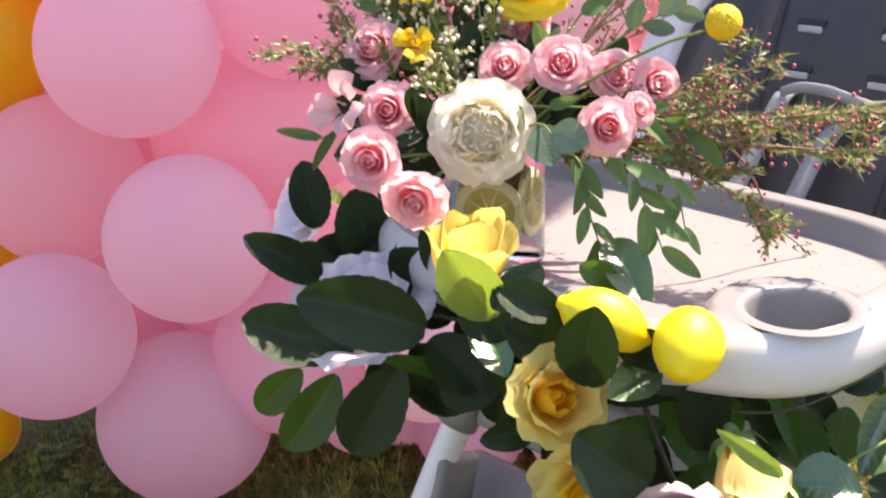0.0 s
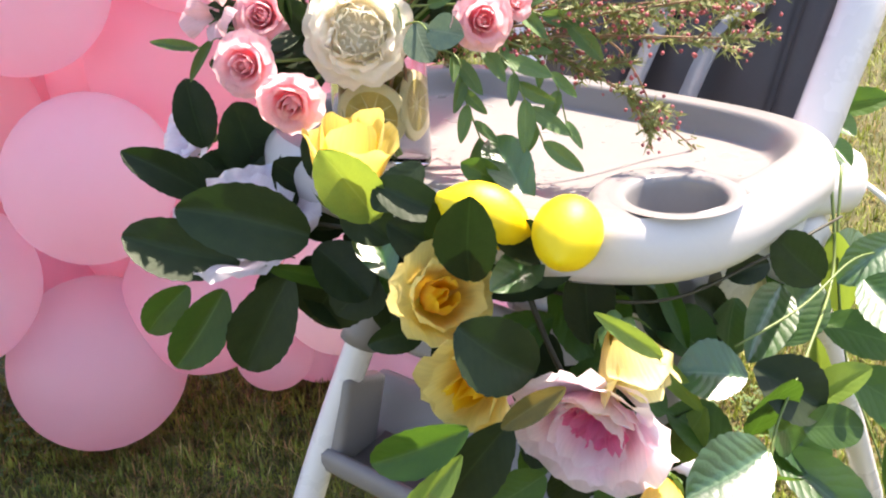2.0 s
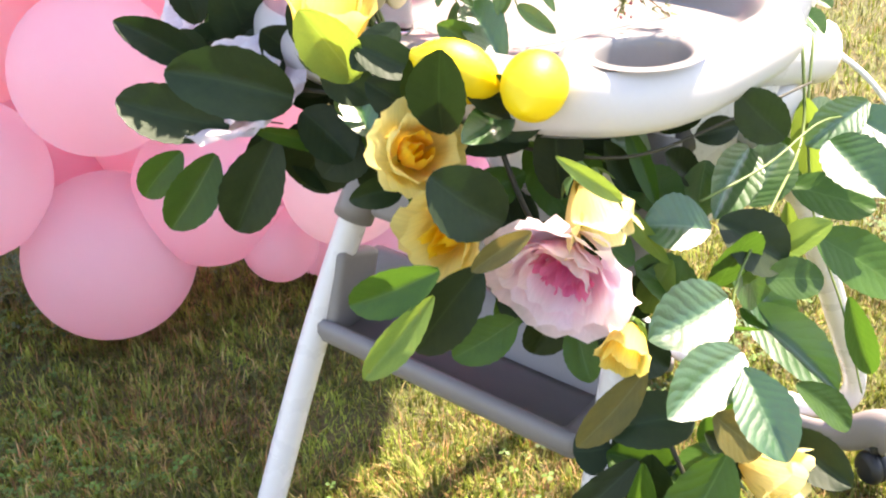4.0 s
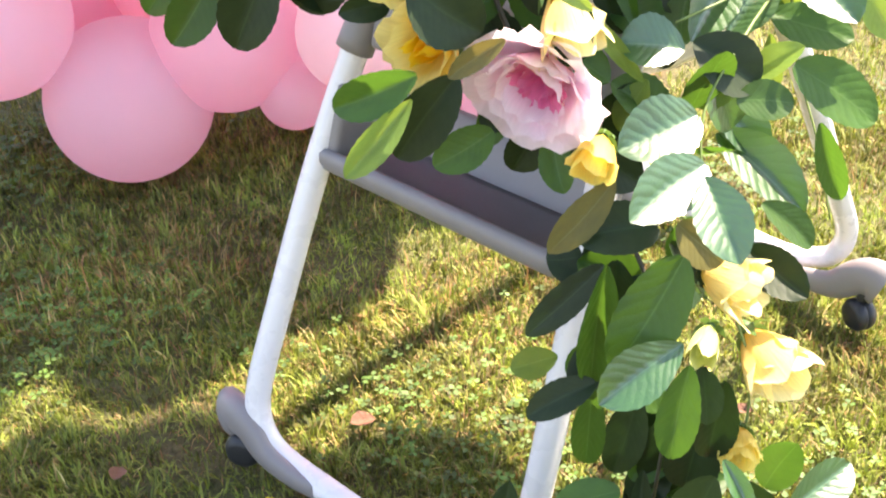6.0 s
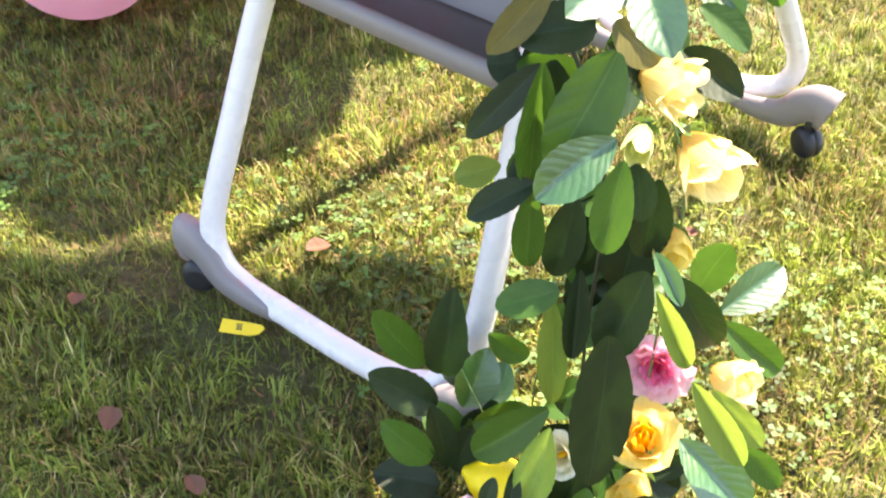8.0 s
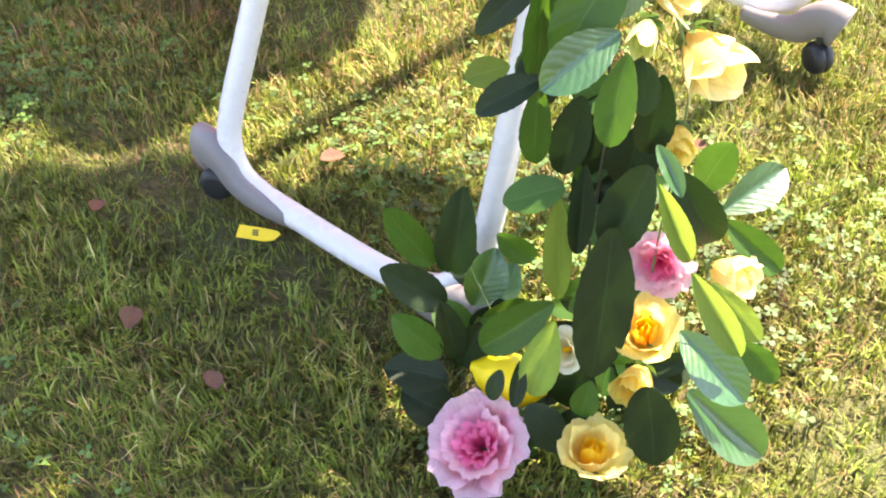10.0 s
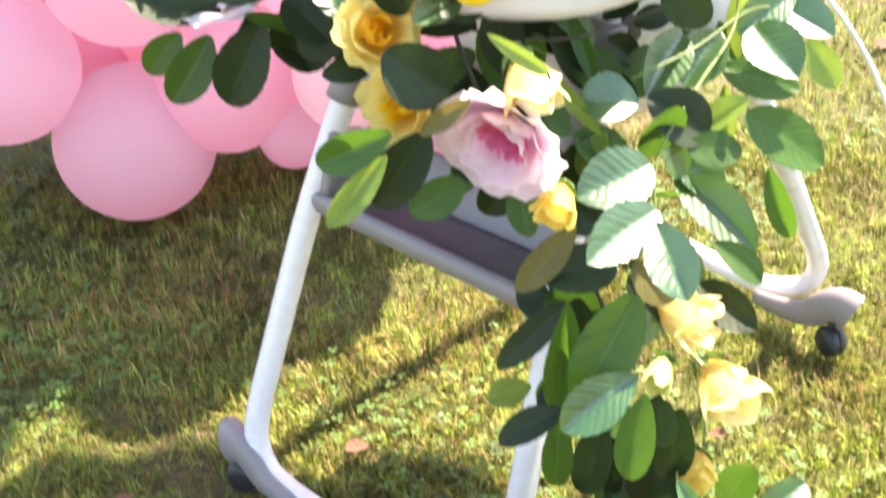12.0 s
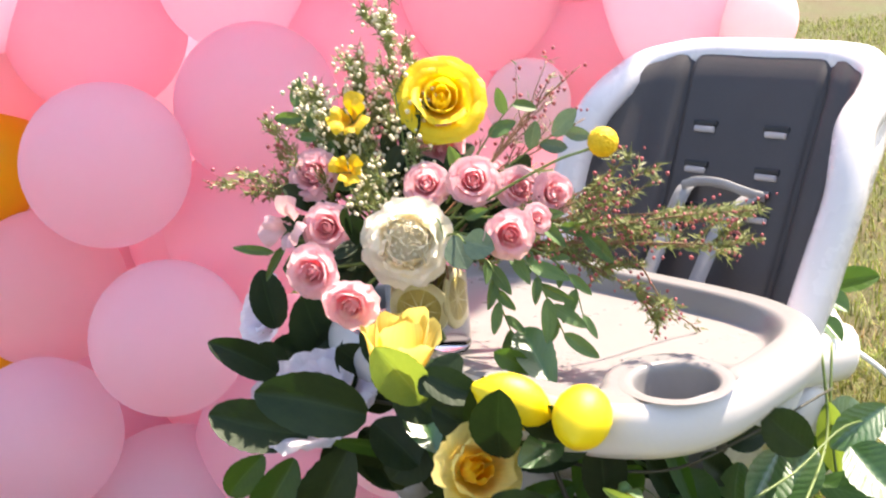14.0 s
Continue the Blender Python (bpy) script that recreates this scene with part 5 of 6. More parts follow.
leaf("d", (0.192, 0.500, 0.126), (0.182, 0.484, 0.098), 0.018, (-0.12, -0.84, 0.52))
leaf("d", (0.211, 0.500, 0.139), (0.204, 0.476, 0.099), 0.017, (0.10, -0.86, 0.50))
leaf("m", (0.280, 0.500, 0.108), (0.271, 0.489, 0.065), 0.029, (-0.20, -0.94, 0.28))
leaf("d", (0.218, 0.500, 0.072), (0.251, 0.479, 0.027), 0.039, (0.31, -0.75, 0.58))
leaf("d", (0.190, 0.490, 0.059), (0.224, 0.495, -0.025), 0.040, (0.35, -0.93, 0.09))
leaf("d", (0.175, 0.570, 0.119), (0.150, 0.562, 0.058), 0.040, (-0.30, -0.92, 0.24))
leaf("d", (0.246, 0.500, 0.026), (0.290, 0.500, 0.062), 0.034, (-0.45, -0.71, 0.55))

# flowers of the garland
garland_flower("yellow_bud", (0.025, 0.775, 0.801), (0.17, -0.15, 0.97), 0.062)
garland_flower("yellow_rose", (0.086, 0.700, 0.722), (0.30, -0.78, 0.50), 0.066)
garland_flower("yellow_rose", (0.107, 0.665, 0.672), (-0.50, -0.86, 0.05), 0.064)
garland_flower("pale_bud", (0.212, 0.650, 0.690), (0.28, -0.50, -0.82), 0.056)
garland_flower("peony", (0.184, 0.645, 0.640), (-0.45, -0.85, -0.25), 0.112)
garland_flower("white_peony", (-0.068, 0.825, 0.744), (-0.15, -0.42, 0.90), 0.122)
garland_flower("white_peony", (-0.168, 1.080, 0.735), (-0.72, -0.55, 0.42), 0.092)
garland_flower("yellow_bud", (0.231, 0.625, 0.592), (-0.31, -0.88, -0.36), 0.036)
garland_flower("pale_bud", (0.342, 0.615, 0.479), (0.82, -0.57, -0.01), 0.057)
garland_flower("pale_bud", (0.377, 0.600, 0.412), (0.51, -0.77, -0.38), 0.064)
garland_flower("yellow_bud", (0.350, 0.565, 0.349), (-0.14, -0.95, -0.27), 0.032)
garland_flower("green_bud", (0.313, 0.560, 0.464), (-0.31, -0.95, -0.05), 0.033)
garland_flower("pink_peony", (0.341, 0.540, 0.226), (-0.27, -0.91, 0.31), 0.064)
garland_flower("pale_bud", (0.407, 0.525, 0.226), (0.75, -0.66, 0.04), 0.047)
garland_flower("yellow_rose", (0.328, 0.500, 0.178), (-0.08, -0.41, 0.91), 0.060)
garland_flower("yellow_bud", (0.322, 0.495, 0.108), (-0.42, -0.91, 0.01), 0.041)
garland_flower("pink_peony", (0.167, 0.465, 0.055), (-0.22, -0.45, 0.86), 0.100)
garland_flower("yellow_rose", (0.281, 0.455, 0.051), (0.07, -0.16, 0.98), 0.063)
garland_flower("cream_rose", (0.256, 0.530, 0.121), (-0.56, -0.63, 0.53), 0.044)
# flowers in the vase
cut_flower("pink_rose", (-0.054, 0.900, 0.932), (-0.29, -0.83, 0.48), 0.049)
cut_flower("pink_rose", (-0.039, 0.854, 0.892), (-0.09, -0.93, 0.35), 0.045)
cut_flower("pink_rose", (-0.048, 0.805, 0.866), (-0.20, -0.97, 0.15), 0.047)
cut_flower("pink_rose", (-0.013, 0.777, 0.843), (-0.11, -0.98, -0.15), 0.047)
cut_flower("pink_rose", (0.053, 0.885, 0.918), (-0.04, -0.84, 0.55), 0.043)
cut_flower("pink_rose", (0.097, 0.865, 0.924), (0.07, -0.86, 0.51), 0.046)
cut_flower("pink_rose", (0.138, 0.865, 0.914), (0.18, -0.89, 0.43), 0.040)
cut_flower("pink_rose", (0.168, 0.850, 0.910), (0.37, -0.87, 0.32), 0.039)
cut_flower("pink_rose", (0.127, 0.790, 0.893), (0.19, -0.96, 0.19), 0.042)
cut_flower("pink_rose", (0.152, 0.810, 0.901), (0.41, -0.79, 0.45), 0.026)
cut_flower("pink_rose", (0.017, 0.930, 0.929), (0.06, -0.62, 0.78), 0.041)
cut_flower("pink_rose", (0.068, 0.930, 0.942), (0.13, -0.94, -0.32), 0.045)
cut_flower("pink_rose", (0.113, 0.930, 0.914), (0.09, -0.66, 0.75), 0.033)
cut_flower("alstroemeria", (-0.077, 0.860, 0.896), (-0.34, -0.89, 0.31), 0.048)
cut_flower("white_rose", (0.035, 0.830, 0.880), (0.09, -0.97, 0.24), 0.076)
cut_flower("golden_rose", (0.071, 0.930, 0.990), (0.09, -0.87, 0.49), 0.085)
cut_flower("yellow_alstroemeria", (-0.014, 0.905, 0.982), (-0.07, -0.85, 0.52), 0.042)
cut_flower("yellow_alstroemeria", (-0.018, 0.880, 0.938), (0.03, -0.91, 0.41), 0.031)

lemon((0.088, 0.700, 0.797), (0.151, 0.690, 0.770), 0.044)
lemon((0.182, 0.700, 0.787), (0.164, 0.640, 0.770), 0.047)
lemon((0.160, 0.550, 0.077), (0.239, 0.530, 0.054), 0.055)


# vines that carry the garland's leaves
def vine(points, radius, material=STEM, label="green wired vine stem"):
    bm = bmesh.new()
    tube(bm, points, radius, 7, 6, 0.6)
    part("vine", bm, material, garland, label)


vine([(-0.10, 0.84, 0.72), (-0.02, 0.83, 0.73), (0.06, 0.78, 0.73), (0.14, 0.72, 0.72), (0.24, 0.72, 0.70), (0.33, 0.78, 0.70), (0.42, 0.86, 0.70)], 0.0019, STEM_DARK)
vine([(-0.165, 0.86, 0.70), (-0.10, 0.84, 0.71), (-0.03, 0.83, 0.70)], 0.0012, STEM_DARK)
vine([(0.14, 0.73, 0.74), (0.17, 0.70, 0.66), (0.22, 0.66, 0.58), (0.27, 0.60, 0.50), (0.29, 0.58, 0.40), (0.28, 0.57, 0.25), (0.27, 0.56, 0.12), (0.24, 0.54, 0.02)], 0.0023, STEM_DARK)
vine([(0.415, 0.88, 0.73), (0.41, 0.84, 0.66), (0.36, 0.74, 0.64), (0.32, 0.68, 0.60), (0.315, 0.63, 0.54), (0.30, 0.60, 0.50)], 0.0015)
vine([(0.43, 0.90, 0.73), (0.42, 0.86, 0.66), (0.425, 0.83, 0.58), (0.44, 0.78, 0.52), (0.45, 0.74, 0.46)], 0.0014)
vine([(0.32, 0.66, 0.52), (0.345, 0.62, 0.45), (0.36, 0.60, 0.40), (0.355, 0.58, 0.33), (0.34, 0.55, 0.26), (0.33, 0.53, 0.16), (0.32, 0.51, 0.08)], 0.0014)
vine([(0.30, 0.72, 0.66), (0.36, 0.76, 0.67), (0.42, 0.82, 0.68), (0.47, 0.86, 0.66), (0.52, 0.88, 0.62)], 0.0012)
vine([(0.24, 0.56, 0.03), (0.20, 0.57, 0.09), (0.165, 0.60, 0.16), (0.15, 0.62, 0.20)], 0.0012)
vine([(0.23, 0.55, 0.05), (0.23, 0.56, 0.16), (0.25, 0.57, 0.30)], 0.0012)


def fill_leaves(points, count, spread, seed, kinds, size, top=0.725):
    """Leaves close round a vine, behind the larger ones."""
    rng = random.Random(seed)
    path = smooth_path(points, 8)
    for _ in range(count):
        p = path[rng.randrange(len(path))] + Vector((rng.gauss(0, spread), rng.gauss(0.015, spread * 0.5), rng.gauss(0, spread)))
        way = Vector((rng.gauss(0, 1), rng.gauss(-0.15, 0.4), rng.gauss(-0.25, 0.9))).normalized()
        ln = size * rng.uniform(0.75, 1.2)
        p.z = min(p.z, top)
        way.z = min(way.z, (top - p.z) / ln)
        leaf(rng.choice(kinds), p, p + way * ln, ln * rng.uniform(0.5, 0.68), (rng.gauss(0.1, 0.35), -0.75, 0.45 + rng.gauss(0, 0.25)))


fill_leaves([(-0.02, 0.86, 0.72), (0.06, 0.80, 0.71), (0.14, 0.75, 0.69), (0.22, 0.75, 0.67)], 15, 0.022, 71, "ddm", 0.062)
fill_leaves([(0.17, 0.72, 0.66), (0.23, 0.69, 0.58), (0.28, 0.63, 0.50)], 16, 0.022, 72, "ddm", 0.060)
fill_leaves([(0.28, 0.62, 0.46), (0.29, 0.60, 0.36), (0.285, 0.59, 0.25), (0.28, 0.58, 0.12), (0.25, 0.56, 0.05)], 34, 0.020, 73, "ddmm", 0.062)
fill_leaves([(0.28, 0.78, 0.67), (0.34, 0.79, 0.65), (0.42, 0.86, 0.64), (0.46, 0.90, 0.58)], 9, 0.026, 74, "dmss", 0.062)
fill_leaves([(0.33, 0.72, 0.60), (0.34, 0.68, 0.54), (0.35, 0.64, 0.46)], 7, 0.020, 75, "dms", 0.060)
fill_leaves([(0.345, 0.73, 0.62), (0.328, 0.71, 0.59), (0.31, 0.68, 0.56)], 5, 0.014, 78, "dml", 0.058)
fill_leaves([(0.16, 0.62, 0.12), (0.22, 0.57, 0.06), (0.30, 0.54, 0.05), (0.34, 0.53, 0.12)], 24, 0.022, 76, "ddms", 0.058)
fill_leaves([(-0.07, 0.92, 0.72), (-0.03, 0.90, 0.74), (0.0, 0.88, 0.76)], 12, 0.016, 77, "d", 0.056, 0.80)


# ---- vase and bouquet ----
def vase():
    ob = thing("glass_vase", "clear glass vase lined with lemon slices on the tray", "vase", VASE)
    at = Matrix.Translation(VASE)
    bm = bmesh.new()
    lathe(bm, [(0.0, 0.0005), (0.036, 0.0005), (0.039, 0.003), (0.039, 0.097), (0.0393, 0.100)], at, 40)
    part("glass", bm, GLASS, ob, "clear glass wall")
    for k, (a, z, tilt) in enumerate(((-102, 0.050, 3), (-12, 0.052, -3), (78, 0.051, 4), (168, 0.050, -3))):
        m = at @ Matrix.Rotation(radians(a), 4, "Z") @ Matrix.Translation((0.0245, 0, z)) @ Matrix.Rotation(radians(90 + tilt), 4, "Y") @ Matrix.Rotation(radians(k * 25), 4, "Z")
        bm = bmesh.new()
        lathe(bm, [(0.0, -0.0022), (0.0270, -0.0022), (0.0282, 0.0), (0.0270, 0.0022), (0.0, 0.0022)], m, 32)
        rind = part("lemon_slice", bm, PITH, ob, "round lemon slice pressed against the glass")
        bm = bmesh.new()
        for w in range(9):
            a0, a1 = 2 * math.pi * (w + 0.008) / 9, 2 * math.pi * (w + 0.992) / 9
            for side in (0.0024, -0.0024):
                pts = [(0.003, (a0 + a1) / 2)] + [(0.0205, a0 + (a1 - a0) * q / 4) for q in range(5)]
                bm.faces.new([bm.verts.new(m @ Vector((r * math.cos(t), r * math.sin(t), side))) for r, t in pts])
        part("pulp", bm, PULP, rind, "juicy yellow segments", smooth=False)
    for pane in ob.children:
        if pane.name.startswith("glass"):
            pane.visible_shadow = False


vase()


def sprig(name, label, tip, bend, seed, twigs, buds, needles, stem=TWIG, spread=0.05, from_=0.45, bud_size=0.0022, bud_mat=BUD_PINK, droop=0.0, needle_len=0.010):
    """A branching filler stem from the vase's mouth to its tip, with needles and small buds."""
    rng = random.Random(seed)
    ob = thing(name, label, "flower", VASE + Vector((0, 0, 0.09)), "bouquet filler")
    mouth, end = VASE + Vector((rng.uniform(-0.02, 0.02), rng.uniform(-0.02, 0.02), 0.092)), Vector(tip)
    mid = mouth.lerp(end, 0.5) + Vector(bend)
    main = smooth_path([VASE + Vector((0, 0, 0.02)), mouth, mid, end], 8)
    bm = bmesh.new()
    tube(bm, main, 0.0017, 6, 1, 0.4)
    ends = [(main[-1], (main[-1] - main[-3]).normalized())]
    for k in range(twigs):
        i = int(len(main) * (from_ + (0.97 - from_) * k / max(1, twigs - 1)))
        p = main[min(i, len(main) - 2)]
        d = (main[-1] - p).normalized() if i < len(main) - 3 else ends[0][1]
        out = (d + Vector((rng.gauss(0, 0.6), rng.gauss(0, 0.5), rng.gauss(0.1 - droop, 0.55)))).normalized()
        ln = spread * rng.uniform(0.5, 1.2)
        q1, q2 = p + out * ln * 0.5 + d * ln * 0.15, p + out * ln + d * ln * 0.55
        tube(bm, [p, q1, q2], 0.0009, 5, 3, 0.5)
        ends += [(q2, (q2 - q1).normalized()), (q1, (q2 - p).normalized())]
        for _ in range(2):
            w = q1.lerp(q2, rng.random())
            e = w + ((q2 - q1).normalized() + Vector((rng.gauss(0, 0.7), rng.gauss(0, 0.7), rng.gauss(0, 0.7)))).normalized() * ln * 0.35
            tube(bm, [w, w.lerp(e, 0.5), e], 0.00045, 4, 2, 0.6)
            ends.append((e, (e - w).normalized()))
    part("stem", bm, stem, ob, "thin twiggy stem")
    nb, bb = bmesh.new(), bmesh.new()
    for p, d in ends:
        for _ in range(needles):
            o = (d + Vector((rng.gauss(0, 0.8), rng.gauss(0, 0.8), rng.gauss(0, 0.8)))).normalized()
            s = p - d * rng.uniform(0, 0.018) + Vector((rng.gauss(0, 0.001),) * 3)
            e = s + o * needle_len * rng.uniform(0.6, 1.3)
            w = o.orthogonal().normalized() * 0.0010
            nb.faces.new([nb.verts.new(x) for x in (s - w, s + w, e)])
        for _ in range(buds):
            c = p + Vector((rng.gauss(0, 0.006), rng.gauss(0, 0.006), rng.gauss(0, 0.006)))
            bmesh_ball(bb, c, bud_size * rng.uniform(0.6, 1.25))
    if needles:
        tagged(part("needle_foliage", nb, NEEDLE, ob, "fine green needles", smooth=False), kind="stuff")
    else:
        nb.free()
    if buds:
        tagged(part("bud_spray", bb, bud_mat, ob, "tiny buds"), kind="stuff")
    else:
        bb.free()


def bmesh_ball(bm, c, r):
    """A small six-sided bud with an open top."""
    ring = [[c + Vector((r * k * math.cos(a), r * k * math.sin(a), r * z)) for a in (math.pi / 3 * i for i in range(6))] for k, z in ((0.3, -1.0), (0.9, -0.35), (1.0, 0.25), (0.55, 0.9))]
    vs = grid(bm, ring, close=True)
    bm.faces.new(vs[-1])


pinkish = "waxflower sprig with fine needles and reddish pink buds in the vase"
for tip, bend, seed, twigs in (((0.318, 0.80, 0.868), (0.0, -0.01, 0.010), 11, 7), ((0.292, 0.825, 0.892), (0, 0, 0.012), 12, 7), ((0.300, 0.79, 0.902), (0.0, -0.01, 0.004), 13, 6), ((0.250, 0.82, 0.815), (0.02, -0.02, 0.030), 14, 6), ((0.215, 0.84, 0.915), (0, 0, 0.0), 15, 5)):
    sprig("waxflower_sprig", pinkish, tip, bend, seed, twigs + 5, 3, 20, spread=0.034, bud_size=0.0015, from_=0.5, droop=0.1)
sprig("bare_twig", "thin bare twig end hanging down onto the tray", (0.275, 0.864, 0.776), (0.05, -0.02, 0.055), 16, 2, 0, 4, spread=0.03)
whitish = "white waxflower sprig with small open blossoms on top of the bouquet"
for k, (tip, bend) in enumerate((((0.018, 0.97, 1.062), (0, 0, 0)), ((-0.005, 0.96, 1.012), (-0.01, 0, 0)), ((-0.064, 0.97, 0.972), (-0.01, 0, 0.01)), ((-0.045, 0.95, 0.985), (0, 0, 0)), ((0.02, 0.94, 0.965), (0, 0, 0)), ((0.045, 0.95, 0.950), (0, 0, 0)), ((-0.02, 0.93, 0.955), (0, 0, 0)), ((-0.01, 0.90, 0.920), (0, 0, 0)))):
    sprig("white_waxflower", whitish, tip, bend, 30 + k, 11, 4, 24, spread=0.036, from_=0.62, bud_size=0.0021, bud_mat=BUD_WHITE, stem=STEM)
for k, tip in enumerate(((-0.100, 0.94, 0.908), (-0.104, 0.92, 0.922), (-0.085, 0.95, 0.945))):
    sprig("waxflower_sprig", "greenish waxflower sprig with closed buds beside the balloons", tip, (-0.005, 0, 0.012), 50 + k, 7, 1, 16, spread=0.034, from_=0.6)
for k, tip in enumerate(((0.178, 0.95, 0.990), (0.155, 0.95, 0.970), (0.16, 0.93, 0.945))):
    sprig("thin_filler_sprig", "wispy reddish filler sprig with dark seed buds", tip, (0.0, 0, 0.0), 60 + k, 7, 1, 1, spread=0.045, from_=0.6, bud_size=0.0017)


def ruscus(points, seed, size, count, label, mat_set, wide=0.36):
    """A leafy stem that hangs over the vase's rim."""
    rng = random.Random(seed)
    ob = thing("leafy_stem", label, "foliage", points[0], "bouquet greens")
    path = smooth_path(points, 6)
    bm = bmesh.new()
    tube(bm, path, 0.0012, 6, 1, 0.5)
    part("stem", bm, STEM, ob)
    for k in range(count):
        i = int((len(path) - 2) * (0.25 + 0.75 * k / max(1, count - 1)))
        p, d = path[i], (path[i + 1] - path[i]).normalized()
        side = d.cross(Vector((0.1, -1, 0.2))).normalized() * (1 if k % 2 else -1)
        way = d * rng.uniform(0.5, 1.1) + side * rng.uniform(0.3, 0.9) + Vector((0, rng.uniform(-0.3, 0.1), -0.15))
        ln = size * rng.uniform(0.75, 1.2)
        m = along(p, way, Vector((rng.uniform(-0.6, 0.6), -1, rng.uniform(0, 0.8)))) @ Matrix.Diagonal((ln * wide, ln, ln * 0.6, 1))
        put("leaf", mat_set[k % len(mat_set)], ob, m)


RUSCUS_SET = leaf_set(RUSCUS, 4, 9, ripple=0.004, teeth=0.0, blunt=0.8)
SAGE_SET = leaf_set(SAGE, 3, 10, ripple=0.004, teeth=0.0, blunt=1.1)
fresh = "slender green leafy stem hanging out of the vase over the tray"
ruscus([(0.06, 0.85, 0.865), (0.105, 0.81, 0.865), (0.112, 0.80, 0.835), (0.124, 0.795, 0.798)], 1, 0.030, 8, fresh, RUSCUS_SET)
ruscus([(0.07, 0.85, 0.87), (0.135, 0.80, 0.868), (0.155, 0.785, 0.835), (0.170, 0.78, 0.797)], 2, 0.032, 9, fresh, RUSCUS_SET)
ruscus([(0.07, 0.86, 0.88), (0.14, 0.81, 0.875), (0.175, 0.80, 0.850), (0.187, 0.79, 0.808)], 3, 0.028, 7, fresh, RUSCUS_SET)
ruscus([(0.06, 0.87, 0.89), (0.14, 0.83, 0.895), (0.20, 0.82, 0.878)], 4, 0.034, 6, fresh, RUSCUS_SET)
ruscus([(0.02, 0.87, 0.86), (-0.06, 0.88, 0.874), (-0.105, 0.89, 0.858)], 5, 0.034, 6, "dark narrow leafy stem beside the balloons", RUSCUS_SET, 0.24)
ruscus([(0.05, 0.86, 0.87), (0.078, 0.82, 0.888), (0.088, 0.80, 0.885)], 6, 0.034, 3, "grey-green rounded leaves beside the white rose", SAGE_SET, 0.75)
ruscus([(0.07, 0.88, 0.89), (0.15, 0.88, 0.945), (0.185, 0.87, 0.965)], 7, 0.034, 6, "grey-green leafy stem with pale buds beside the seat", SAGE_SET, 0.5)
ruscus([(0.07, 0.88, 0.90), (0.12, 0.90, 0.965), (0.14, 0.91, 0.985)], 8, 0.030, 4, "green leafy stem behind the roses", RUSCUS_SET, 0.5)
ruscus([(0.02, 0.88, 0.90), (-0.05, 0.93, 0.96), (-0.075, 0.96, 0.99)], 9, 0.030, 6, "green leafy stem among the white filler", RUSCUS_SET, 0.4)
for k, (a, b) in enumerate((((0.02, 0.86, 0.85), (-0.02, 0.84, 0.89)), ((0.05, 0.90, 0.86), (0.01, 0.91, 0.92)), ((0.05, 0.90, 0.86), (0.09, 0.91, 0.92)), ((0.03, 0.87, 0.86), (-0.05, 0.87, 0.88)), ((0.05, 0.90, 0.86), (0.13, 0.91, 0.89)), ((0.03, 0.9, 0.86), (0.03, 0.92, 0.95)), ((0.02, 0.88, 0.86), (-0.06, 0.90, 0.90)), ((0.03, 0.90, 0.87), (-0.03, 0.93, 0.93)), ((0.06, 0.90, 0.87), (0.07, 0.93, 0.93)), ((0.05, 0.88, 0.86), (0.10, 0.87, 0.88)), ((0.06, 0.90, 0.87), (0.15, 0.90, 0.91)), ((0.02, 0.86, 0.86), (-0.04, 0.85, 0.85)))):
    mid = (Vector(a) + Vector(b)) / 2 + Vector((0, 0.005, 0.0))
    ruscus([a, mid, b], 20 + k, 0.040, 6, "dark green foliage in the middle of the bouquet", LEAVES["d"], 0.5)


def ball_flower():
    ob = thing("ball_flower", "round yellow ball flower on a bare green stem", "flower", (0.211, 0.824, 0.960), "bouquet flowers")
    bm = bmesh.new()
    bmesh.ops.create_icosphere(bm, subdivisions=5, radius=0.0128)
    for v in bm.verts:
        d = v.co.normalized()
        v.co += d * 0.0011 * (noise.cell(d * 7) * 0.5 + noise.noise(d * 16))
    bmesh.ops.translate(bm, verts=bm.verts, vec=(0.211, 0.824, 0.960))
    part("head", bm, BALL, ob, "bumpy yellow flower head")
    bm = bmesh.new()
    tube(bm, [(0.200, 0.827, 0.954), (0.165, 0.84, 0.940), (0.10, 0.86, 0.90), VASE + Vector((0.01, 0, 0.09)), VASE + Vector((0, 0.01, 0.02))], 0.0014, 6, 5)
    part("stem", bm, STEM, ob)


ball_flower()


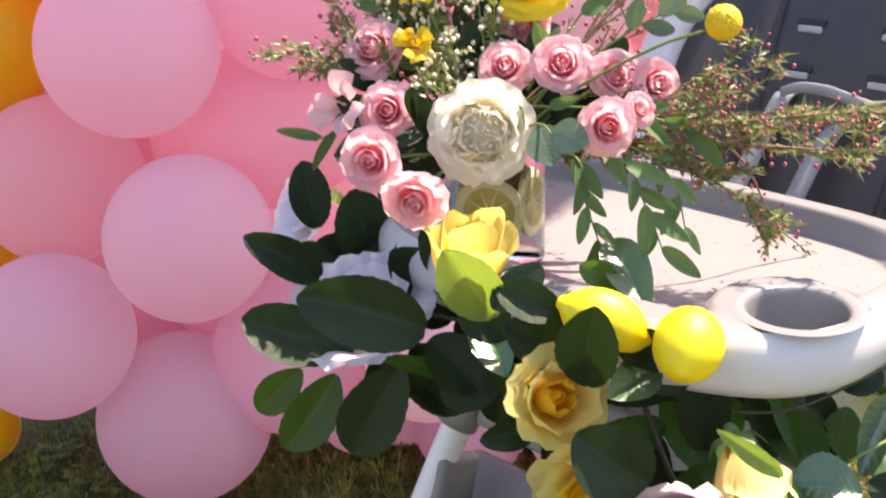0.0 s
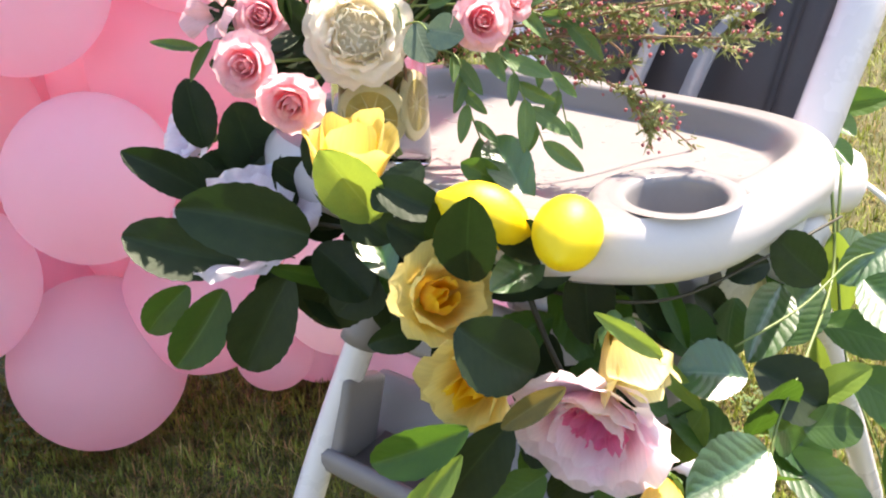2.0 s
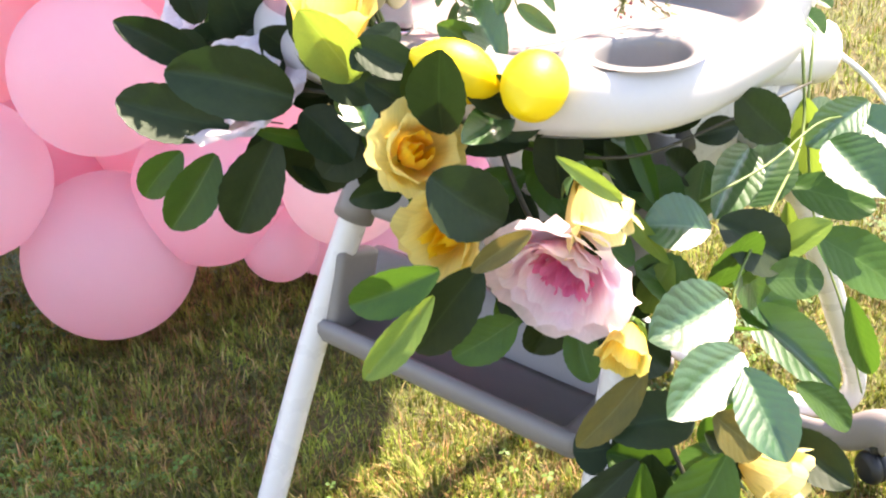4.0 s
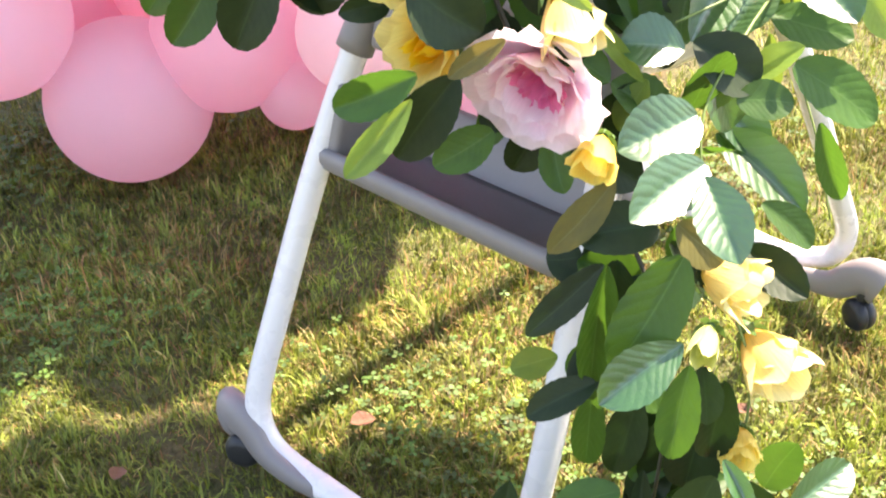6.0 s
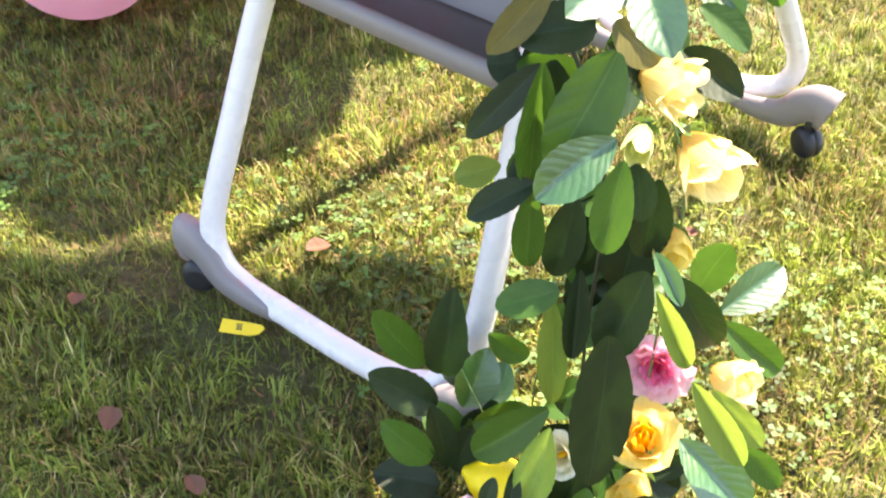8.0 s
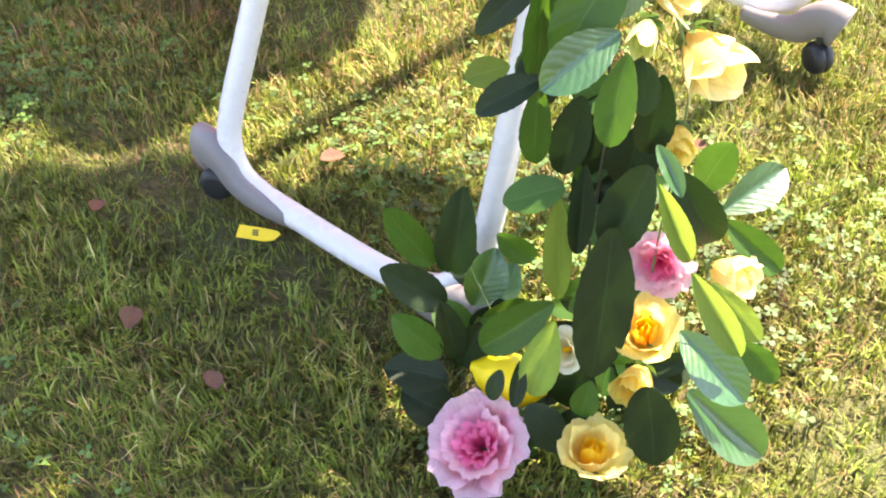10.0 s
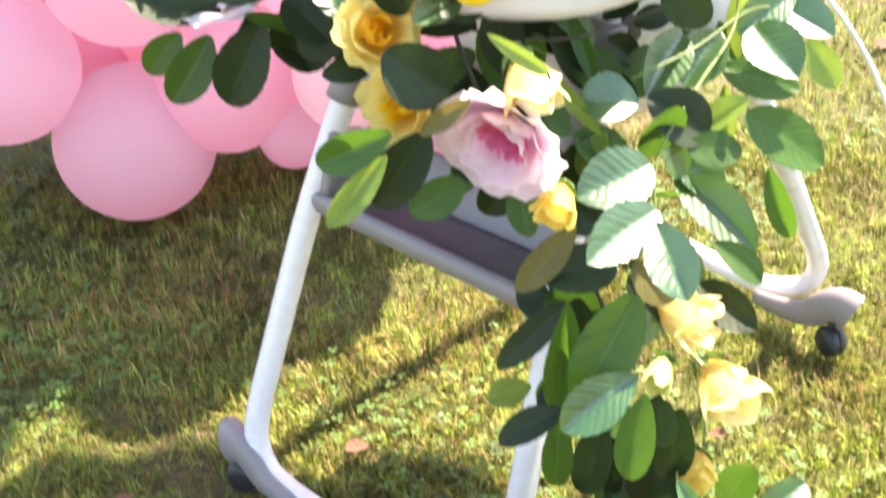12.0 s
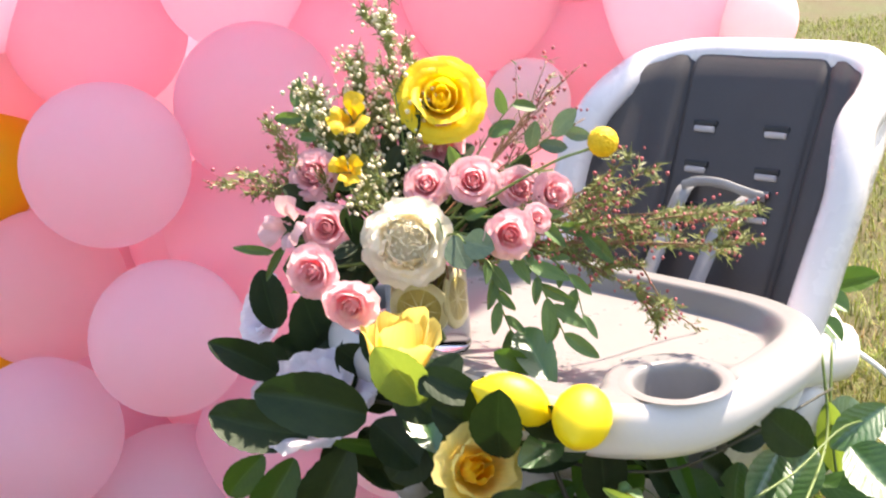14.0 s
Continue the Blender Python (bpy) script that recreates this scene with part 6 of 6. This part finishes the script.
# ---- small things on the lawn ----
def tag():
    ob = thing("yellow_tag", "small yellow plastic tag with a dark mark lying in the grass", "tag", (-0.113, 0.824, 0.008))
    m = Matrix.Translation((-0.113, 0.824, 0.016)) @ Matrix.Rotation(radians(-9), 4, "Z") @ Matrix.Rotation(radians(32), 4, "X")
    bm = bmesh.new()
    outline = [(-0.029, -0.007), (0.010, -0.009), (0.022, -0.006), (0.029, 0.002), (0.024, 0.006), (0.006, 0.008), (-0.027, 0.010)]
    vs = grid(bm, [[m @ Vector((x, y, z)) for x, y in outline] for z in (-0.0012, 0.0012)], close=True)
    bm.faces.new(list(reversed(vs[0])))
    bm.faces.new(vs[1])
    part("plate", bm, TAG, ob, smooth=False)
    for k in range(3):
        bm = bmesh.new()
        box(bm, (-0.004, -0.002 + k * 0.003, 0.0016), (0.008, 0.0016, 0.0006), m, 0.0002, 1)
        part("mark", bm, BLACK, ob, "dark printed bar", smooth=False)


tag()
LITTER = leaf_set(DRY, 3, 12, ripple=0.03, teeth=0.06)
for k, (x, y, s) in enumerate(((-0.245, 0.665, 0.036), (-0.02, 0.985, 0.034), (-0.14, 0.60, 0.030), (0.72, 2.9, 0.07), (0.47, 0.99, 0.026), (-0.34, 0.90, 0.030), (1.02, 2.3, 0.06))):
    m = Matrix.Translation((x, y, 0.012)) @ Euler((0.35 * math.sin(k * 3), 0.3 * math.cos(k * 2), k * 1.9)).to_matrix().to_4x4() @ Matrix.Diagonal((s * 0.75, s, s, 1))
    ob = put("fallen_leaf", LITTER[k % 3], None, m)
    tagged(ob, "curled dry brown leaf lying on the lawn", "leaf", "fallen leaves")


def cord():
    ob = thing("cord", "thin white cord running down from the chair's side to the lawn", "cord", (0.446, 1.0, 0.73))
    bm = bmesh.new()
    tube(bm, [(0.440, 1.00, 0.728), (0.448, 0.998, 0.718), (0.472, 0.985, 0.690), (0.520, 0.97, 0.645), (0.60, 0.96, 0.52), (0.70, 0.96, 0.25), (0.74, 0.96, 0.003)], 0.0028, 8, 8)
    part("line", bm, CORD, ob)


cord()
